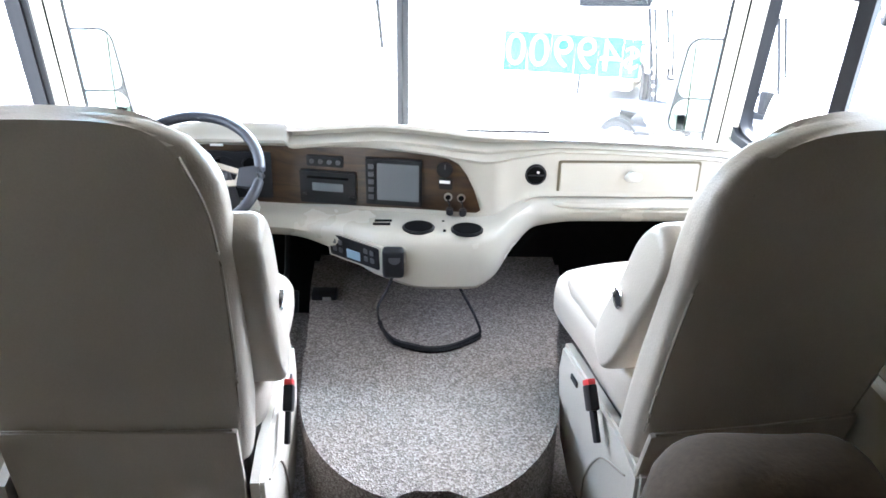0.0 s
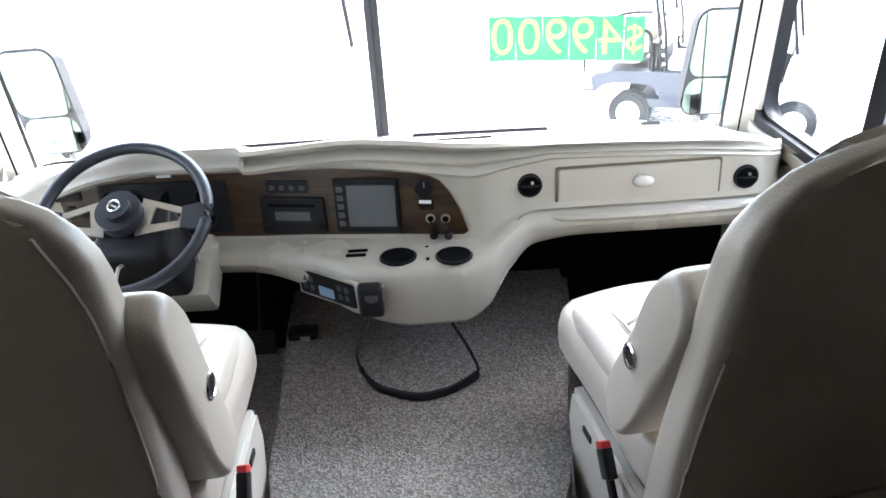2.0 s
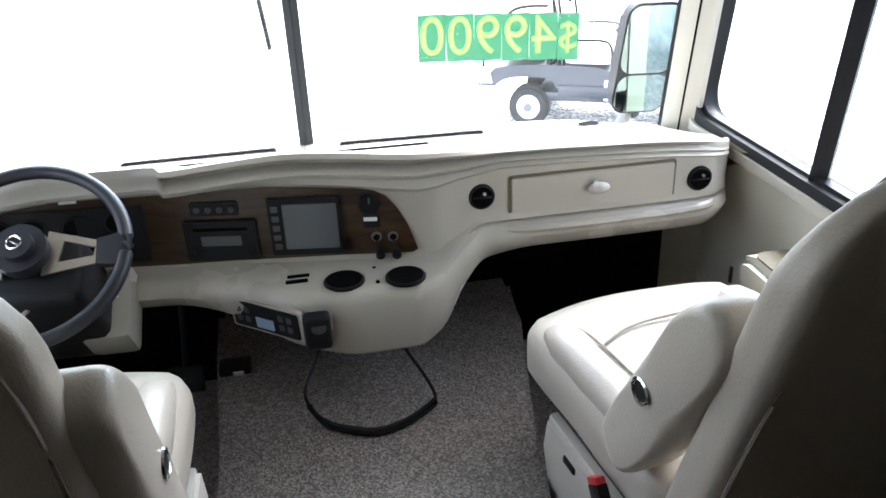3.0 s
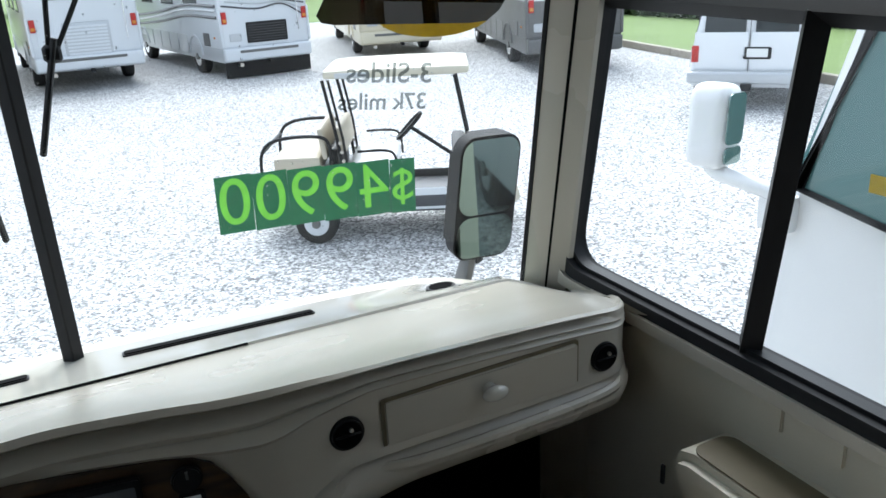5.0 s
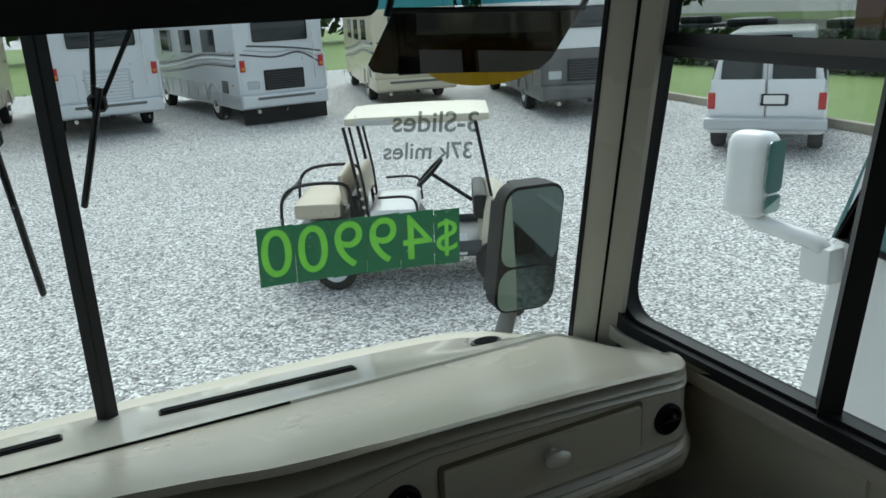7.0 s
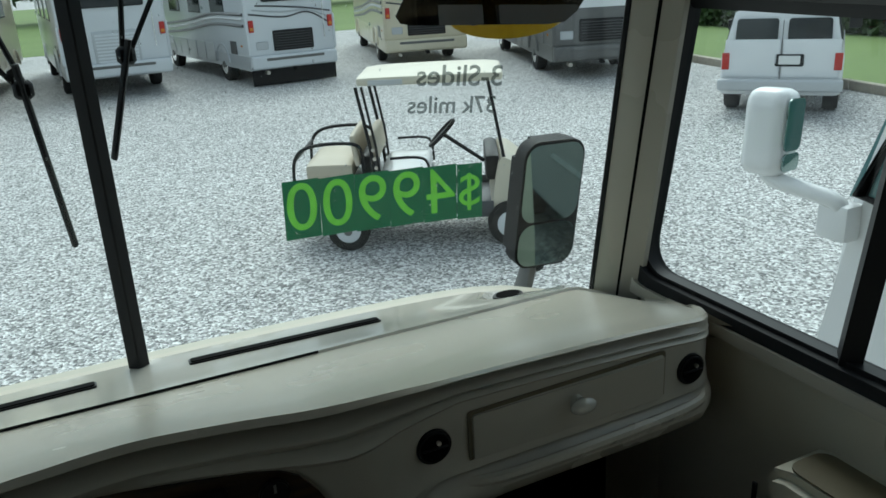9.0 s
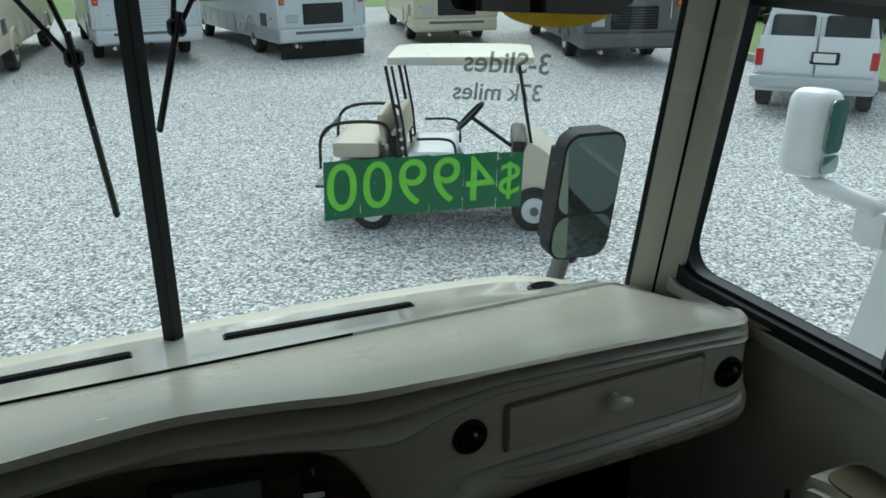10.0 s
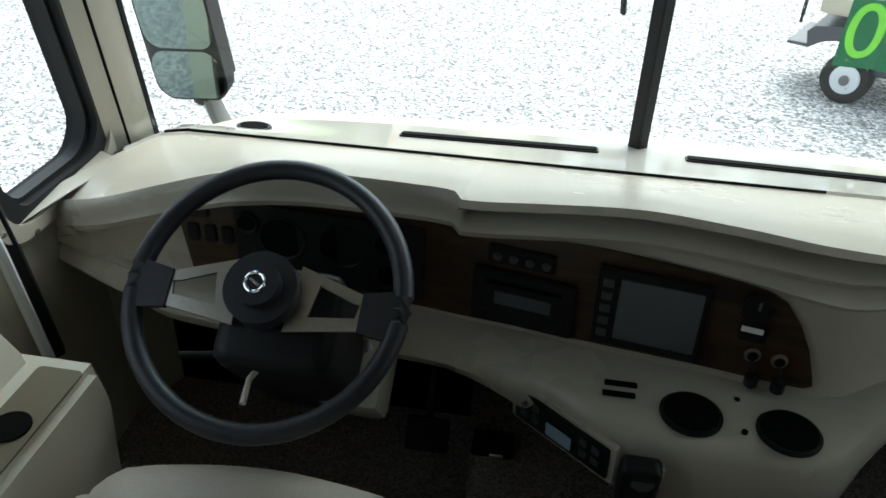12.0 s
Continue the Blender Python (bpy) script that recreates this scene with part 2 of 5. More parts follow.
def tube(pts, r, seg=8, closed=False, bm=None, flat=1.0):
    """A round bar swept along points."""
    bm = bm or bmesh.new()
    pts = [Vector(p) for p in pts]
    rings = []
    for i, p in enumerate(pts):
        a = pts[i - 1] if (i or closed) else p
        b = pts[(i + 1) % len(pts)] if (i < len(pts) - 1 or closed) else p
        d = (b - a).normalized()
        u = d.cross(Vector((0, 0, 1)))
        u = (u if u.length > 0.05 else d.cross(Vector((0, 1, 0)))).normalized()
        w = d.cross(u)
        rings.append([bm.verts.new(p + r * (math.cos(k * math.tau / seg) * u + flat * math.sin(k * math.tau / seg) * w)) for k in range(seg)])
    for i in range(len(rings) - (0 if closed else 1)):
        A, B = rings[i], rings[(i + 1) % len(rings)]
        for k in range(seg):
            bm.faces.new((A[k], A[(k + 1) % seg], B[(k + 1) % seg], B[k]))
    if not closed:
        bm.faces.new(rings[0][::-1])
        bm.faces.new(rings[-1])
    return bm


def curve_pts(keys, n=8):
    """Smooth points through the keys (Catmull-Rom)."""
    k = [Vector(p) for p in keys]
    k = [2 * k[0] - k[1]] + k + [2 * k[-1] - k[-2]]
    out = []
    for i in range(1, len(k) - 2):
        for j in range(n):
            t = j / n
            out.append(0.5 * (2 * k[i] + (k[i + 1] - k[i - 1]) * t + (2 * k[i - 1] - 5 * k[i] + 4 * k[i + 1] - k[i + 2]) * t * t + (3 * k[i] - k[i - 1] - 3 * k[i + 1] + k[i + 2]) * t ** 3))
    return out + [k[-2]]


def prism(poly, thick, place, bm=None, bevel=0.0):
    """Outline in a plane (u, v), mapped by place(u, v, w), given thickness along w."""
    bm = bm or bmesh.new()
    a = [bm.verts.new(place(u, v, 0)) for u, v in poly]
    b = [bm.verts.new(place(u, v, thick)) for u, v in poly]
    n = len(poly)
    f = [bm.faces.new(a[::-1]), bm.faces.new(b)]
    for i in range(n):
        bm.faces.new((a[i], a[(i + 1) % n], b[(i + 1) % n], b[i]))
    if bevel:
        bmesh.ops.bevel(bm, geom=list(f[1].edges), offset=bevel, segments=2, affect="EDGES")
    return bm


def rrect(u0, v0, u1, v1, r, n=5):
    """Outline of a rectangle with round corners."""
    out = []
    for cu, cv, a in ((u1 - r, v1 - r, 0), (u0 + r, v1 - r, 90), (u0 + r, v0 + r, 180), (u1 - r, v0 + r, 270)):
        out += [(cu + r * math.cos(radians(a + 90 * i / n)), cv + r * math.sin(radians(a + 90 * i / n))) for i in range(n + 1)]
    return out


def ring(outer, inner, thick, place, bm=None):
    """A frame between two outlines with as many points."""
    bm = bm or bmesh.new()
    n = len(outer)
    L = [[bm.verts.new(place(u, v, w)) for u, v in o] for o, w in ((outer, 0), (outer, thick), (inner, thick), (inner, 0))]
    for a in range(4):
        A, B = L[a], L[(a + 1) % 4]
        for i in range(n):
            bm.faces.new((A[i], A[(i + 1) % n], B[(i + 1) % n], B[i]))
    return bm


def soften(bm, cuts=2, amount=0.004, size=6.0, seed=0.0):
    """Uneven padding: pushes the surface along its normals by smooth noise."""
    bm.normal_update()
    for v in bm.verts:
        v.co += v.normal * amount * noise.noise(v.co * size + Vector((seed, seed, seed)))
    return bm


def cushion(sx, sy, sz, r=0.05, n=10, puff=0.02):
    """A padded block with round edges and a slight crown, centred on the origin."""
    bm = bmesh.new()
    bmesh.ops.create_cube(bm, size=1)
    bmesh.ops.subdivide_edges(bm, edges=bm.edges, cuts=n, use_grid_fill=True)
    hx, hy, hz = sx / 2, sy / 2, sz / 2
    for v in bm.verts:
        p = Vector((v.co.x * sx, v.co.y * sy, v.co.z * sz))
        q = Vector((max(-hx + r, min(hx - r, p.x)), max(-hy + r, min(hy - r, p.y)), max(-hz + r, min(hz - r, p.z))))
        d = p - q
        if d.length > 1e-6:
            p = q + d.normalized() * r
        fx, fy = 1 - (p.x / hx) ** 2, 1 - (p.y / hy) ** 2
        p.z += puff * (1 if p.z > 0 else -0.3) * max(fx, 0) * max(fy, 0)
        v.co = p
    return bm


def pad(outline, thick, r, place, n=5):
    """A padded slab: an outline with thickness whose edges are rounded by r."""
    bm = bmesh.new()
    cu = sum(p[0] for p in outline) / len(outline)
    cv = sum(p[1] for p in outline) / len(outline)
    levels = [(-thick / 2 + r - r * math.cos(a), r - r * math.sin(a)) for a in [math.pi / 2 * k / n for k in range(n + 1)]]
    levels += [(-w, i) for w, i in levels[::-1]]
    rings = []
    for w, inset in levels:
        row = []
        for u, v in outline:
            d = Vector((u - cu, v - cv))
            d *= max(0.1, 1 - inset / max(d.length, 1e-4))
            row.append(bm.verts.new(place(cu + d.x, cv + d.y, w)))
        rings.append(row)
    k = len(outline)
    for A, B in zip(rings, rings[1:]):
        for i in range(k):
            bm.faces.new((A[i], A[(i + 1) % k], B[(i + 1) % k], B[i]))
    bm.faces.new(rings[0][::-1])
    bm.faces.new(rings[-1])
    return bm


def text_mesh(body, size, depth=0.0, heavy=0.0):
    cu = bpy.data.curves.new("letters", "FONT")
    cu.offset = size * heavy
    cu.body, cu.size, cu.extrude, cu.align_x, cu.align_y = body, size, depth, "CENTER", "CENTER"
    ob = new("letters", cu)
    me = bpy.data.meshes.new_from_object(ob.evaluated_get(bpy.context.evaluated_depsgraph_get()))
    bpy.data.objects.remove(ob)
    bm = bmesh.new()
    bm.from_mesh(me)
    bpy.data.meshes.remove(me)
    return bm


def lerp_keys(x, keys):
    """Value of a table of (x, value...) at x, eased between its rows."""
    if x <= keys[0][0]:
        return keys[0][1:]
    for i in range(len(keys) - 1):
        a, b = keys[i], keys[i + 1]
        if x <= b[0]:
            h = b[0] - a[0]
            t = (x - a[0]) / h
            out = []
            for k in range(1, len(a)):
                d = (b[k] - a[k]) / h
                d0 = (a[k] - keys[i - 1][k]) / (a[0] - keys[i - 1][0]) if i else d
                d1 = (keys[i + 2][k] - b[k]) / (keys[i + 2][0] - b[0]) if i + 2 < len(keys) else d
                m0 = 0 if d * d0 <= 0 else 2 * d * d0 / (d + d0)
                m1 = 0 if d * d1 <= 0 else 2 * d * d1 / (d + d1)
                out.append((2 * t ** 3 - 3 * t * t + 1) * a[k] + (t ** 3 - 2 * t * t + t) * h * m0 + (3 * t * t - 2 * t ** 3) * b[k] + (t ** 3 - t * t) * h * m1)
            return tuple(out)
    return keys[-1][1:]


# ---- cab shell ----
FLOOR, GROUND = 0.0, -1.2
WALL_X, OUT_X = 1.235, 1.305


def glass_y(x, z):
    return 1.63 - 0.05 * x * x - 0.25 * (min(abs(x), 1.25) / 1.17) ** 12 - 0.12 * (z - 0.7)


def slab_with_hole(name, x0, x1, outline, holes, label):
    """Side wall: outline in (y, z) between two x planes, with openings through it."""
    bm = bmesh.new()
    vs = {}

    def loop(poly, x):
        return [bm.verts.new((x, y, z)) for y, z in poly]
    for x in (x0, x1):
        edges = []
        for poly in [outline] + holes:
            vv = loop(poly, x)
            vs[(x, id(poly))] = vv
            edges += [bm.edges.new((vv[i], vv[(i + 1) % len(vv)])) for i in range(len(vv))]
        bmesh.ops.triangle_fill(bm, edges=edges, use_beauty=True)
    for poly in [outline] + holes:
        a, b = vs[(x0, id(poly))], vs[(x1, id(poly))]
        for i in range(len(poly)):
            bm.faces.new((a[i], a[(i + 1) % len(poly)], b[(i + 1) % len(poly)], b[i]))
    return tagged(part(name, bm, M_WALL, smooth=False), label, "wall", kind="structure")


def lean(poly):
    """Lean an outline back with height, as the front posts do."""
    return [(y - 0.17 * max(0, (z - 0.79)) * min(1, max(0, (y + 0.2) / 0.9)), z) for y, z in poly]


WIN_R = lean(rrect(0.08, 0.778, 1.268, 1.82, 0.085, 6))
WIN_L = lean(rrect(0.84, 0.722, 1.235, 1.70, 0.085, 6))
DOOR_L = lean(rrect(-0.25, 0.80, 0.62, 1.70, 0.06, 6))
side_out = [(1.33, -0.35), (1.33, 0.72), (1.26, 1.2), (1.14, 2.06), (-5.2, 2.06), (-5.2, -0.35)]
slab_with_hole("wall_east", WALL_X, OUT_X, side_out, [WIN_R], "cream side wall panel of the cab with a window")
slab_with_hole("wall_west", -OUT_X, -WALL_X, side_out, [WIN_L, DOOR_L], "cream side wall panel of the cab with quarter window")
# Unseen closing wall; its dark brown keeps bounced light off the seat backs.
tagged(part("wall_south", box((0, -5.16, 0.85), (2.47, 0.06, 2.4), 0), M_SUEDE), "plain rear wall out of view, brown to soak up bounced light", "wall", kind="structure")
tagged(part("ceiling", box((0, -1.9, 2.09), (2.61, 6.5, 0.06), 0), M_CEIL), "cream padded headliner", "ceiling", kind="structure")
tagged(part("floor", box((0, -1.85, -0.03), (2.47, 6.6, 0.06), 0), M_CARPET), "speckled grey-brown carpet floor", "floor", kind="structure")
# Added out of view: dark panel that cuts light bounced onto the passenger seat back.
tagged(part("bounce_absorber", box((1.222, -2.87, 1.02), (0.02, 4.50, 2.0), 0.004, 1), M_WOOD), "unseen dark panel added behind the cab to soak up bounced light", "wall", kind="structure")
# front cap below and above the windshield
cap = bmesh.new()
for z0, z1 in ((-0.75, 0.69), (1.98, 2.12)):
    xs = [i / 30 * 2.56 - 1.28 for i in range(31)]
    rows = []
    for off in (0.0, 0.05):
        rows.append([[cap.verts.new((x, glass_y(x, max(z, 0.7)) + off, z)) for x in xs] for z in (z0, z1)])
    for i in range(30):
        for r in rows:
            cap.faces.new((r[0][i], r[0][i + 1], r[1][i + 1], r[1][i]))
        for k in (0, 1):
            cap.faces.new((rows[0][k][i], rows[0][k][i + 1], rows[1][k][i + 1], rows[1][k][i]))
tagged(part("wall_north", cap, M_WALL), "cream moulded front cap below and above the windshield", "wall", kind="structure")
# engine hump under the carpet between the seats
hump = bmesh.new()
outl = [(-0.36, 1.5), (-0.325, 1.0), (-0.29, 0.65)]
for i in range(25):
    a = radians(180 + 180 * i / 24)
    outl.append((0.105 + 0.38 * math.cos(a), 0.40 + 0.53 * math.sin(a)))
outl += [(0.52, 0.60), (0.60, 1.0), (0.66, 1.5)]
prism(outl, 0.262, lambda u, v, w: Vector((u, v, w)), hump, bevel=0.045)
tagged(part("engine_hump", hump, M_CARPET), "raised hump covered in speckled carpet between the seats", "engine hump", kind="structure")

# windshield, posts and window frames
wind = thing("window_1", pose(0, 0, 0), "wide curved two-piece windshield with rain drops", "windshield", kind="structure")
for nm, xa, xb in (("pane", -1.18, -0.02), ("pane", 0.02, 1.18)):
    bm = bmesh.new()
    N = 24
    g = [[bm.verts.new((xa + (xb - xa) * i / N, glass_y(xa + (xb - xa) * i / N, z), z)) for i in range(N + 1)] for z in (0.70, 1.35, 1.99)]
    for r in range(2):
        for i in range(N):
            bm.faces.new((g[r][i], g[r][i + 1], g[r + 1][i + 1], g[r + 1][i]))
    part(nm, bm, M_GLASS, wind).visible_shadow = False
bm = bmesh.new()
g = [[bm.verts.new((-1.13 + 2.26 * i / 40, glass_y(-1.13 + 2.26 * i / 40, z) - 0.004, z)) for i in range(41)] for z in (1.60, 1.985)]
for i in range(40):
    bm.faces.new((g[0][i], g[0][i + 1], g[1][i + 1], g[1][i]))
part("shade_band", bm, M_BLUEFILM, wind, "blue tinted shade band along the top").visible_shadow = False
post = tube([(0, glass_y(0, z) - 0.035, z) for z in (0.69, 1.0, 1.35, 1.7, 1.99)], 0.026, 4)
bmesh.ops.bevel(post, geom=list(post.edges), offset=0.003, segments=1, affect="EDGES")
part("centre_post", post, M_RUBBER, wind, "black centre post of the windshield")
for s in (-1, 1):
    bm = bmesh.new()
    sec = [(1.160, 1.350), (1.19, 1.372), (1.225, 1.345), (1.236, 1.28), (1.238, 1.235), (1.224, 1.235), (1.205, 1.265), (1.178, 1.30)]
    lo = [bm.verts.new((s * x, y, 0.66)) for x, y in sec]
    hi = [bm.verts.new((s * x, y - 0.17 * 1.36, 2.05)) for x, y in sec]
    for i in range(len(sec)):
        bm.faces.new((lo[i], lo[(i + 1) % len(sec)], hi[(i + 1) % len(sec)], hi[i]))
    bm.faces.new(lo)
    bm.faces.new(hi)
    p = tagged(part("trim_post", bm, M_DASH), "beige windshield corner post trim", "window post", kind="structure")
    part("gasket", tube([(s * 1.164, 1.347, 0.70), (s * 1.164, 1.347 - 0.218, 1.98)], 0.010, 6), M_RUBBER, p, "dark rubber gasket")
    # Near-black tube drawn for the shadow in the groove between the trims.
    part("groove_shade", tube([(s * 1.196, 1.278, 0.70), (s * 1.196, 1.278 - 0.218, 1.98)], 0.006, 6), M_DARKHOLE, p, "near-black strip painting the shaded groove between the trims")


def window_frame(name, s, poly, label, bars=()):
    w = thing(name, pose(0, 0, 0), label, "window", kind="structure")
    ctr = (sum(p[0] for p in poly) / len(poly), sum(p[1] for p in poly) / len(poly))

    def grown(d):
        out = []
        for y, z in poly:
            v = Vector((y - ctr[0], z - ctr[1]))
            out.append((y + d * (1 if v.x > 0 else -1) * min(1, abs(v.x) / 0.1), z + d * (1 if v.y > 0 else -1) * min(1, abs(v.y) / 0.1)))
        return out
    pl = lambda u, v, q: Vector((s * (1.220 + q), u, v))
    part("frame", ring(grown(0.004), grown(-0.028), 0.075, pl), M_RUBBER, w, "black window frame with rounded corners")
    part("inner_frame", ring(grown(-0.022), grown(-0.038), 0.03, lambda u, v, q: Vector((s * (1.240 + q), u, v))), M_BLACK, w)
    part("trim_ring", ring(grown(0.032), grown(0.002), 0.020, lambda u, v, q: Vector((s * (1.211 + q), u, v))), M_DASH, w, "beige moulded trim round the window")
    bm = bmesh.new()
    bm.faces.new([bm.verts.new((s * 1.280, y, z)) for y, z in grown(-0.02)])
    part("pane", bm, M_GLASS, w).visible_shadow = False
    for a, b, r in bars:
        part("bar", tube([(s * 1.262, *a), (s * 1.262, *b)], r, 4), M_BLACK, w, "black dividing bar")
    for i in range(0, len(poly), 4):
        y, z = grown(0.024)[i]
        part("screw", cyl((s * 1.209, y, z), 0.005, 0.006, "X", 8), M_STEEL, w)
    return w


window_frame("window_2", 1, WIN_R, "black framed sliding side window beside the passenger", [((0.08, 1.474), (1.13, 1.495), 0.026), ((0.622, 0.80), (0.545, 1.485), 0.030)])
bm = bmesh.new()
bm.faces.new([bm.verts.new((1.276, y, z)) for y, z in ((0.10, 1.474), (1.14, 1.495), (1.10, 1.80), (0.10, 1.80))])
part("tinted_pane", bm, M_TINT, bpy.data.objects["window_2"], "smoke tinted upper pane").visible_shadow = False
window_frame("window_3", -1, WIN_L, "small black framed quarter window beside the driver")
window_frame("window_4", -1, DOOR_L, "driver door window in a pale frame")

# ---- dashboard ----
# x, lip y, lip z, face y, shelf z, front y, front bottom z
DASH = [
    (-1.23, 1.00, 0.72, 1.00, 0.62, 0.98, 0.56),
    (-1.06, 0.92, 0.79, 0.97, 0.61, 0.92, 0.54),
    (-0.92, 0.885, 0.850, 0.955, 0.61, 0.88, 0.52),
    (-0.75, 0.88, 0.900, 0.955, 0.61, 0.86, 0.52),
    (-0.60, 0.88, 0.914, 0.95, 0.61, 0.85, 0.52),
    (-0.45, 0.875, 0.914, 0.935, 0.61, 0.84, 0.53),
    (-0.362, 0.858, 0.918, 0.915, 0.61, 0.83, 0.53),
    (-0.346, 0.848, 0.908, 0.912, 0.61, 0.825, 0.53),
    (-0.20, 0.845, 0.918, 0.885, 0.615, 0.775, 0.50),
    (-0.06, 0.845, 0.925, 0.86, 0.615, 0.69, 0.45),
    (0.10, 0.840, 0.915, 0.835, 0.615, 0.655, 0.42),
    (0.24, 0.835, 0.90, 0.81, 0.615, 0.66, 0.42),
    (0.31, 0.835, 0.895, 0.805, 0.625, 0.685, 0.45),
    (0.38, 0.835, 0.892, 0.82, 0.66, 0.75, 0.53),
    (0.46, 0.835, 0.888, 0.828, 0.69, 0.80, 0.585),
    (0.60, 0.835, 0.885, 0.830, 0.69, 0.808, 0.600),
    (0.90, 0.840, 0.872, 0.835, 0.69, 0.812, 0.60),
    (1.08, 0.848, 0.856, 0.843, 0.69, 0.822, 0.60),
    (1.15, 0.872, 0.835, 0.872, 0.68, 0.85, 0.605),
    (1.20, 0.905, 0.815, 0.905, 0.67, 0.885, 0.615),
    (1.232, 0.97, 0.785, 0.97, 0.66, 0.96, 0.63)]
SEAM = 1.335


def face_y(x):
    return lerp_keys(x, DASH)[2]


def dash_profile(x):
    ly, lz, fy, sz, by, bz = lerp_keys(x, DASH)
    turn = 0.075 * max(0.0, (x - 1.06) / 0.17) ** 2
    ly, fy, by = ly + turn, fy + turn, by + turn
    hood = max(0.0, 1 - abs((x + 0.62) / 0.33) ** 4) if -0.95 < x < -0.29 else 0.0
    cove = (0.0 if x < -0.352 else min(1.0, (x + 0.352) / 0.012)) * (1 if x < 1.0 else max(0, 1 - (x - 1.0) / 0.1))
    edge = min(SEAM, glass_y(x, 0.74) - 0.10)
    slope = (lz - 0.745) / max(0.2, edge - ly)
    top = [(edge, 0.745), (edge - 0.15, 0.745 + 0.16 * slope), (ly + 0.20, lz - 0.19 * slope), (ly + 0.09, lz - 0.075 * slope), (ly + 0.03, lz - 0.016), (ly + 0.012, lz - 0.006)]
    slim = 1.0 - 0.45 * min(1.0, max(0.0, (x - 0.28) / 0.22))
    lip = [(ly + 0.002, lz - 0.017 * slim), (ly + 0.034 * cove * slim, lz - 0.026 * slim), (ly + 0.040 * cove * slim, lz - 0.040 * slim), (ly + 0.004 * cove, lz - 0.050 * slim), (ly - 0.004, lz - 0.058 * slim), (ly + 0.002, lz - 0.070 * slim)]
    ft = lz - 0.082 * slim - 0.01 * hood
    face = [(fy - 0.010 * slim, ft), (fy, ft - 0.012 * slim), (fy, (ft + sz) / 2), (fy, sz + 0.030), (fy - 0.008, sz + 0.010)]
    k = 0.012
    shelf = [(fy * 0.6 + by * 0.4, sz + 0.004), (by + 0.03, sz - 0.001), (by + 0.010, sz - k), (by, sz - 0.032), (by - 0.004, (sz + bz) / 2), (by + 0.006, bz + 0.02), (by + 0.03, bz), (by + 0.25, bz + 0.02), (1.2, bz + 0.03)]
    return top + lip + face + shelf


dash = thing("dashboard", pose(0, 0, 0), "beige moulded dashboard with dark wood instrument panel under the windshield", "dashboard")
bm = bmesh.new()
cols = sorted({round(-1.23 + 2.462 * i / 170, 4) for i in range(171)} | {-0.354, -0.350, -0.346, -0.340})
grid = [[bm.verts.new((x, y, z)) for y, z in dash_profile(x)] for x in cols]
for A, B in zip(grid, grid[1:]):
    for j in range(len(A) - 1):
        bm.faces.new((A[j], B[j], B[j + 1], A[j + 1]))
bm.faces.new(grid[0][::-1])
bm.faces.new(grid[-1])
part("body", bm, M_DASH, dash)
# glossy cowl along the glass, with a dark seam and its outlets
bm = bmesh.new()
rows = []
for i in range(81):
    x = -1.17 + 2.34 * i / 80
    e = min(SEAM, glass_y(x, 0.74) - 0.10)
    gy = glass_y(x, 0.70)
    rows.append([bm.verts.new((x, e - 0.012, 0.735)), bm.verts.new((x, e + 0.002, 0.752)), bm.verts.new((x, e + 0.05, 0.742)), bm.verts.new((x, (e + gy) / 2 + 0.02, 0.714)), bm.verts.new((x, gy - 0.002, 0.692))])
for A, B in zip(rows, rows[1:]):
    for j in range(4):
        bm.faces.new((A[j], B[j], B[j + 1], A[j + 1]))
part("cowl", bm, M_COWL, dash, "glossy cream cowl that mirrors the glass")
part("seam", tube([(x, min(SEAM, glass_y(x, 0.74) - 0.10) - 0.008, 0.7535) for x in [-1.12 + i * 0.05 for i in range(31)]], 0.0035, 6), M_DARKHOLE, dash, "dark seam along the cowl")


def cowl_z(x, y):
    e = min(SEAM, glass_y(x, 0.74) - 0.10)
    gy = glass_y(x, 0.70)
    mid = (e + gy) / 2 + 0.02
    return 0.742 + (0.714 - 0.742) * (y - e - 0.05) / (mid - e - 0.05) if y < mid else 0.714 + (0.692 - 0.714) * (y - mid) / (gy - mid)


for x0, x1 in ((-0.585, -0.105), (0.115, 0.590)):
    def strip(w, x0=x0, x1=x1, up=0.004):
        pts = rrect(x0 - w, -0.014 - w, x1 + w, 0.014 + w, 0.008, 4)
        return [(u, 1.515 - 0.05 * u * u + v) for u, v in pts]
    o = part("defroster_slot", prism(strip(0.006), 0.005, lambda u, v, w: Vector((u, v, cowl_z(u, v) + w))), M_BLACK, dash, "dark defroster slot in a thin black frame")
    part("slot_opening", prism(strip(0.002), 0.004, lambda u, v, w: Vector((u, v, cowl_z(u, v) + 0.004 + w))), M_DARKHOLE, o)
for s in (-1, 1):
    c = Vector((s * 0.945, 1.425, cowl_z(0.945, 1.425) + 0.003))
    flat_m = Matrix.Translation(c) @ Matrix.Diagonal((1, 0.62, 1, 1))
    o = part("round_defroster", cyl((0, 0, 0), 0.045, 0.006, "Z", 28, bevel=0.002), M_BLACK, dash, "black oval defroster outlet", at=flat_m)
    part("outlet_opening", cyl((0, 0, 0.0035), 0.035, 0.003, "Z", 24), M_DARKHOLE, o)


def on_face(u, v, w, lift=0.0):
    return Vector((u, face_y(u) - lift - w, v))


